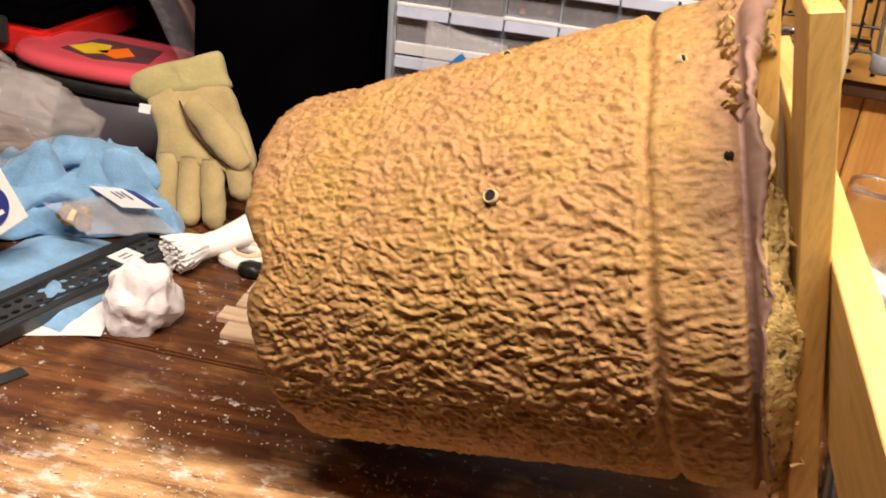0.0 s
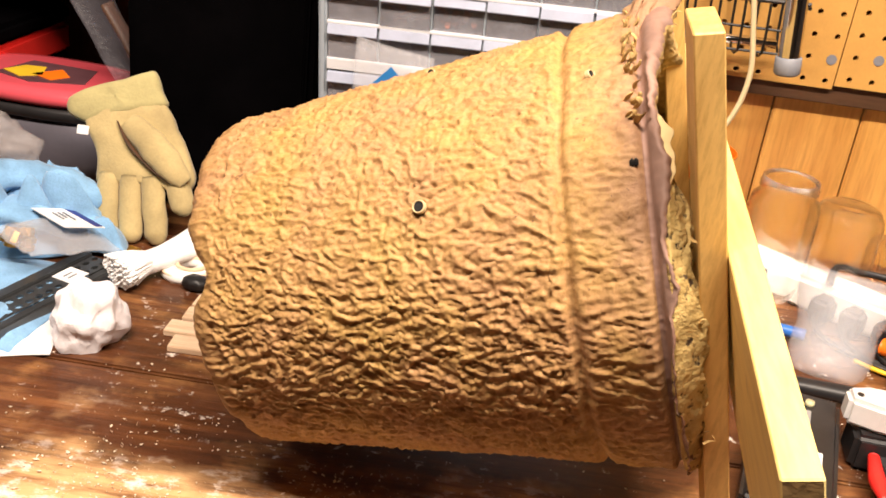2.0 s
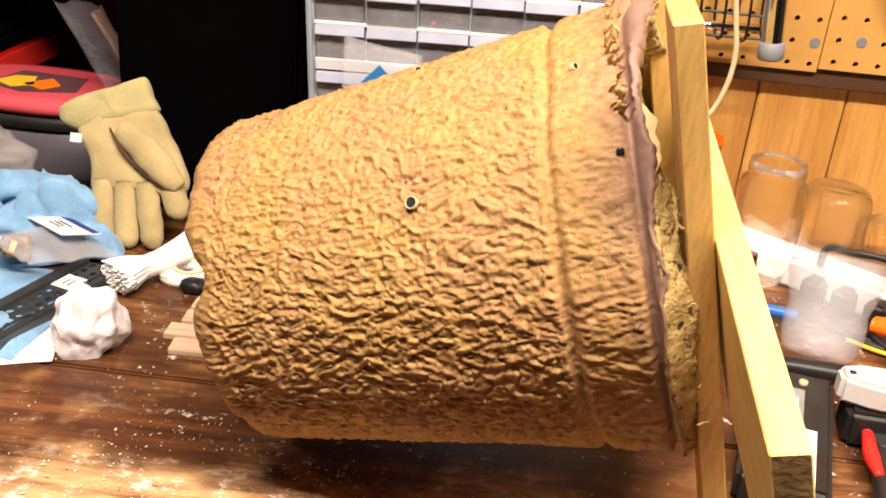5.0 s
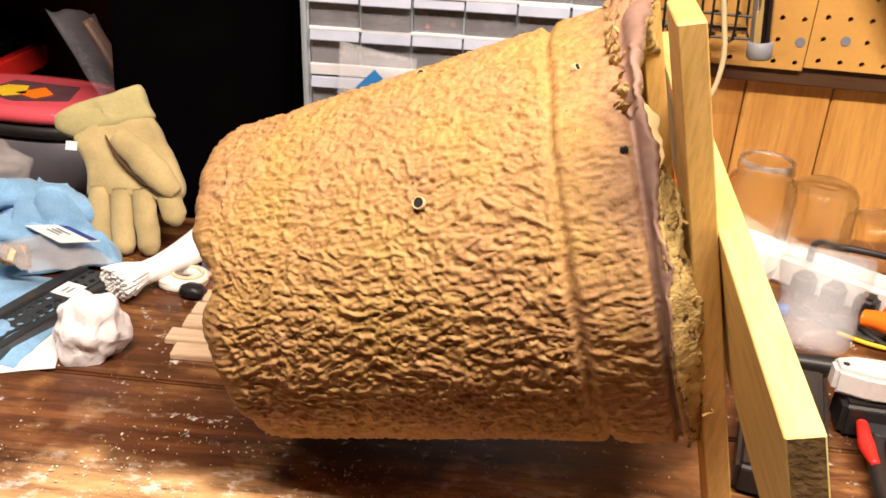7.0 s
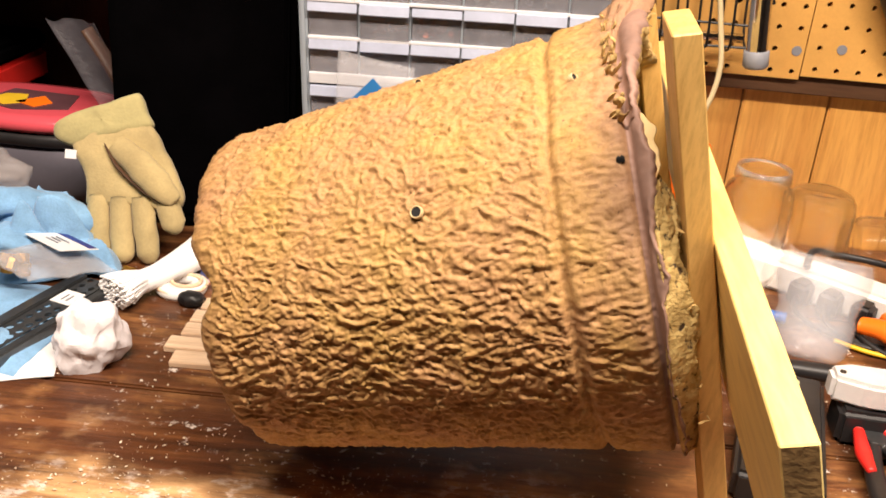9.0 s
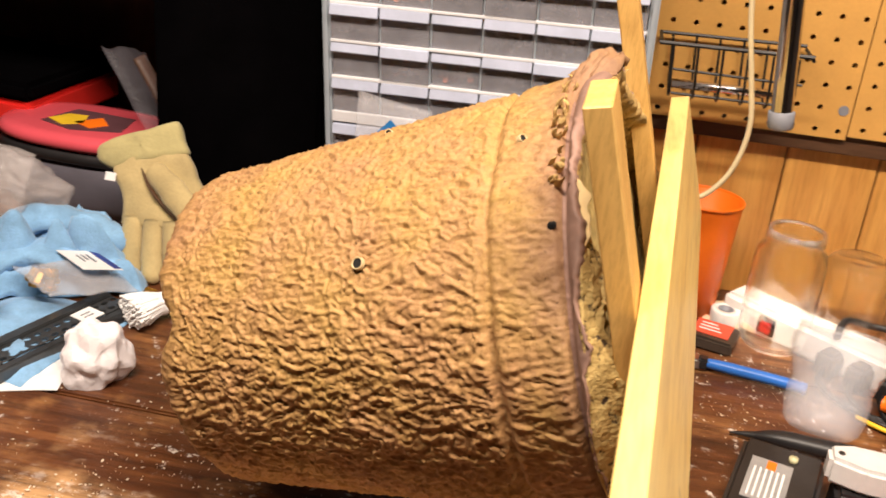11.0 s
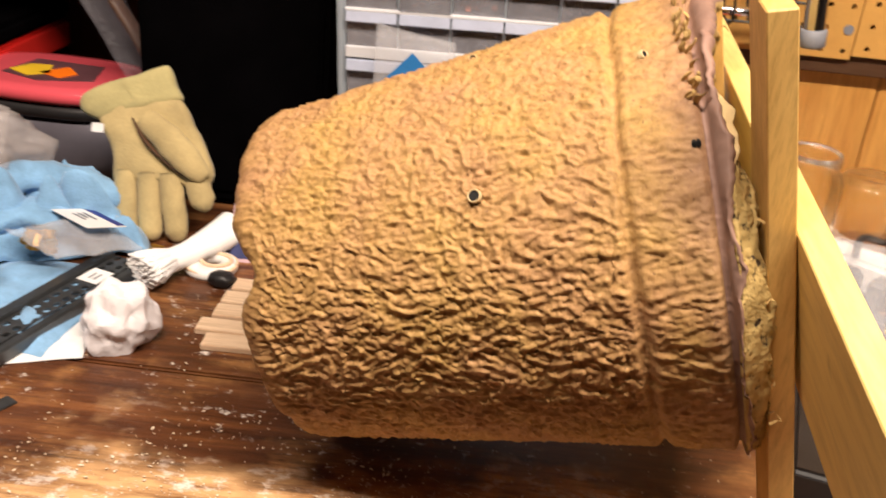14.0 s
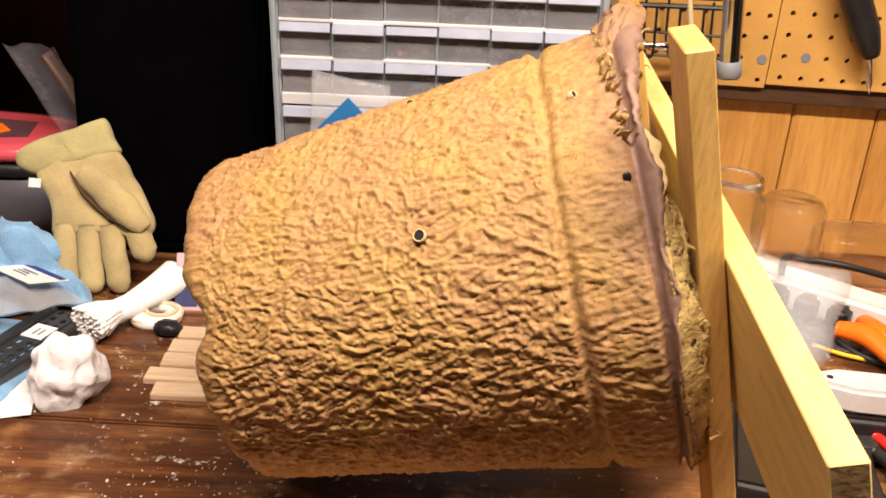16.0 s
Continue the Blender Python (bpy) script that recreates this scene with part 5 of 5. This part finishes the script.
tape = thing("tape_roll", "small white tape roll lying on its side", "tape", pose(0.352, 1.252, 0.0))
bm = bmesh.new()
lathe(bm, [(0.010, 0.0), (0.0165, 0.0), (0.0175, 0.002), (0.0175, 0.022), (0.0165, 0.024), (0.010, 0.024), (0.010, 0.0)], 32)
part("roll", bm, WHITEPLASTIC, tape, "", True)
bm = bmesh.new()
lathe(bm, [(0.0096, 0.001), (0.0098, 0.0235), (0.0070, 0.0235), (0.0070, 0.001)], 24)
part("core", bm, GREYCAP, tape, "grey core", True)

bm = bmesh.new()
crumple(bm, 0.020, 0.014, 0.016, 9.1, 1.0, 4, amp=0.3)
tagged(finish("tissue_scrap", bm, TISSUE, None, "", True, pose(0.285, 1.225, 0.0)), "small crumpled scrap of white tissue", "tissue")

stick = thing("wooden_dowel", "pale round wooden stick with thick turned end", "dowel", Matrix.Translation((0.292, 1.258, 0.006)) @ pose(0, 0, 0, 0, 0, -9))
bm = bmesh.new()
cyl(bm, (0, 0, 0), (0.115, 0, 0.001), 0.0052, 0.0052, 14)
part("shaft", bm, STICK, stick, "", True)
bm = bmesh.new()
lathe(bm, [(0.0, 0.0), (0.008, 0.001), (0.0125, 0.008), (0.0125, 0.038), (0.010, 0.045), (0.0, 0.046)], 20, Matrix.Translation((0.110, 0, 0.005)) @ pose(0, 0, 0, 0, 90, 0))
part("grip", bm, STICK, stick, "", True)


def battery_charger():
    ob = thing("battery_charger", "black battery charger with printed grey label", "charger", Matrix.Translation((0.369, 0.886, 0.0)) @ pose(0, 0, 0, 0, 0, -15))
    part("base", box(bmesh.new(), (-0.038, -0.105, 0.0), (0.036, 0.080, 0.030), 0.005, 3), BLACK, ob)
    lab = part("label", box(bmesh.new(), (-0.026, -0.020, 0.0304), (0.010, 0.046, 0.0312)), plain("grey_label", (0.30, 0.30, 0.30), 0.5), ob, "grey printed label")
    bars = bmesh.new()
    for k in range(6):
        box(bars, (-0.022 + 0.005 * k, -0.016, 0.0313), (-0.020 + 0.005 * k, 0.030, 0.0317))
    part("label_print", bars, PAPER, lab)
    part("orange_mark", box(bmesh.new(), (-0.012, 0.030, 0.0313), (-0.004, 0.044, 0.0318)), ORANGE, lab, "orange mark")
    card = part("icon_panel", box(bmesh.new(), (-0.004, -0.100, 0.0304), (0.022, -0.018, 0.0312)), PAPER, ob, "white panel of icons")
    bars = bmesh.new()
    for k in range(3):
        for i in range(2):
            for j in range(2):
                box(bars, (0.002 + 0.007 * i, -0.092 + 0.026 * k + 0.006 * j, 0.0313), (0.007 + 0.007 * i, -0.088 + 0.026 * k + 0.006 * j, 0.0317))
    part("icons", bars, INKBLACK, card)
    bm = bmesh.new()
    cyl(bm, (0.008, 0.058, 0.029), (0.008, 0.058, 0.034), 0.0045, 0.004, 16)
    part("indicator", bm, plain("pale_indicator", (0.62, 0.60, 0.36), 0.3), ob, "pale round indicator", True)


battery_charger()


def grease_gun():
    ob = thing("grey_tool", "light grey long-bodied hand tool beside the charger", "hand tool", Matrix.Translation((0.413, 0.918, 0.036)) @ pose(0, 0, 0, 0, 0, -5))
    bm = bmesh.new()
    outline_prism(bm, [(0.0, -0.010), (0.03, -0.020), (0.16, -0.020), (0.16, 0.020), (0.02, 0.020), (0.0, 0.012)], 0.0, 0.026, 0.004)
    part("body", bm, GREYTOOL, ob)
    for x, y in ((0.010, 0.0), (0.062, -0.012), (0.086, -0.012)):
        bm = bmesh.new()
        cyl(bm, (x, y, 0.0255), (x, y, 0.0268), 0.0030, None, 14)
        part("rivet", bm, BLACK, ob, "dark rivet")
    part("lower_grip", box(bmesh.new(), (0.010, -0.026, -0.036), (0.155, 0.016, -0.0005), 0.005, 3), BLACK, ob)


grease_gun()


def red_plier():
    ob = thing("pliers", "red and black handled pliers lying on the bench", "pliers", Matrix.Translation((0.452, 0.870, 0.0)) @ pose(0, 0, 0, 0, 0, -88))
    for y, b in ((-0.012, -0.03), (0.012, 0.03)):
        bm = bmesh.new()
        tube(bm, [(0.0, y * 0.4, 0.016), (0.04, y * 1.6, 0.016), (0.09, y + b * 0.5, 0.015), (0.13, y + b * 0.35, 0.014)], [0.006, 0.0085, 0.0095, 0.0075], 12, 6, 0.8)
        part("grip", bm, BLACK, ob, "black grip", True)
        bm = bmesh.new()
        tube(bm, [(-0.018, y * 1.1, 0.020), (0.020, y * 1.9, 0.022), (0.045, y * 2.0, 0.021)], [0.005, 0.0075, 0.004], 10, 5, 0.8)
        part("red_inlay", bm, REDPLASTIC, ob, "red inlay", True)
    bm = bmesh.new()
    outline_prism(bm, [(-0.055, -0.004), (-0.02, -0.013), (0.004, -0.010), (0.004, 0.010), (-0.02, 0.013), (-0.055, 0.004)], 0.008, 0.020, 0.002)
    part("jaw", bm, GUNMETAL, ob)


red_plier()


def utility_knife():
    ob = thing("marker_tool", "slim black tapered tool pointing across the bench", "hand tool", Matrix.Translation((0.345, 1.012, 0.004)) @ pose(0, 0, 0, 0, 0, -9))
    bm = bmesh.new()
    tube(bm, [(0.0, 0, 0.0), (0.022, 0, 0.004), (0.05, 0, 0.008), (0.115, 0, 0.010)], [0.0012, 0.004, 0.0095, 0.011], 12, 6, 0.8)
    part("body", bm, BLACK, ob, "", True)


utility_knife()


def orange_clamp():
    ob = thing("spring_clamp", "bright orange plastic spring clamp", "clamp", Matrix.Translation((0.535, 1.075, 0.0)) @ pose(0, 0, 0, 0, 0, -62))
    for y in (-0.008, 0.010):
        bm = bmesh.new()
        tube(bm, [(-0.03, y * 2.4, 0.022), (0.0, y, 0.026), (0.04, y * 1.2, 0.018), (0.075, y * 0.4, 0.010)], [0.011, 0.014, 0.010, 0.006], 12, 6, 0.8)
        part("jaw", bm, ORANGE, ob, "orange jaw", True)
    bm = bmesh.new()
    cyl(bm, (0.0, -0.020, 0.026), (0.0, 0.022, 0.026), 0.004, None, 14)
    part("pivot", bm, BLACK, ob)


orange_clamp()
for name, label, pts, ma, r in (
    ("lead_wire", "thin black wire looped across the bench", [(0.470, 1.110, 0.004), (0.500, 1.075, 0.006), (0.545, 1.065, 0.005), (0.60, 1.085, 0.005), (0.68, 1.08, 0.005)], BLACK, 0.0028),
    ("lead_wire", "thin yellow wire lying on the bench", [(0.478, 1.085, 0.004), (0.512, 1.062, 0.005), (0.560, 1.055, 0.004), (0.64, 1.07, 0.004)], YELLOW, 0.0026),
    ("lead_wire", "black flex curling over the power strip", [(0.462, 1.175, 0.047), (0.476, 1.205, 0.056), (0.505, 1.215, 0.050), (0.56, 1.205, 0.047), (0.64, 1.20, 0.03), (0.70, 1.21, 0.006)], BLACK, 0.0042),
):
    bm = bmesh.new()
    tube(bm, pts, r, 8, 8)
    tagged(finish(name, bm, ma, None, "", True), label, "wire", "loose wires")

pouch = thing("cloth_pouch", "small navy cloth pouch with tan striped band", "pouch", pose(-0.492, 0.872, 0.0, 0, 0, 30))
part("body", crumple(bmesh.new(), 0.040, 0.026, 0.024, 8.2, 0.8, 4, amp=0.18), plain("navy_cloth", (0.02, 0.025, 0.11), 0.9, var=0.3), pouch, "", True)
bm = bmesh.new()
slab_sheet(bm, 14, 6, lambda u, v: Vector((0.004 + 0.030 * u, -0.030 + 0.012 * v, 0.010 + 0.020 * v + 0.004 * math.sin(u * 9))), Vector((0, 0.0015, 0)))
part("striped_band", bm, STICK, pouch, "tan striped band")
bm = bmesh.new()
lathe(bm, [(0.0, 0.0), (0.015, 0.0), (0.017, 0.002), (0.015, 0.005), (0.006, 0.0055), (0.0, 0.0035)], 30)
tagged(finish("white_disc", bm, WHITEPLASTIC, None, "", True, pose(-0.440, 0.828, 0.0)), "small round white plastic disc on the bench", "disc")

# ---- sawdust and shavings ----
rnd = random.Random(21)
flecks = bmesh.new()
for k in range(3800):
    if k < 2500:
        x, y = rnd.gauss(-0.14, 0.15), rnd.gauss(0.71, 0.05)
    elif k < 3200:
        x, y = rnd.uniform(-0.4, 0.55), rnd.uniform(0.66, 1.3)
    else:
        x, y = rnd.gauss(0.36, 0.07), rnd.gauss(1.05, 0.10)
    if noise.noise(Vector((x * 14, y * 14, 0))) < rnd.uniform(-0.45, 0.25):
        continue
    s = 0.00028 + 0.0010 * rnd.random() ** 3
    a = rnd.uniform(0, 6.28)
    c, d = math.cos(a) * s, math.sin(a) * s
    l = rnd.uniform(0.6, 2.6)
    z = 0.0005 + rnd.random() * 0.0012
    vs = [flecks.verts.new(p) for p in ((x + c * l, y + d * l, z), (x - d, y + c, z + rnd.random() * 0.0006), (x - c * l, y - d * l, z), (x + d, y - c, z), (x, y, 0.0001))]
    for q in ((0, 1, 3), (1, 2, 3), (0, 4, 1), (1, 4, 2), (2, 4, 3), (3, 4, 0)):
        flecks.faces.new([vs[i] for i in q])
tagged(finish("sawdust", flecks, DUST), "pale sawdust flecks and shavings strewn over the bench", "sawdust", kind="stuff")
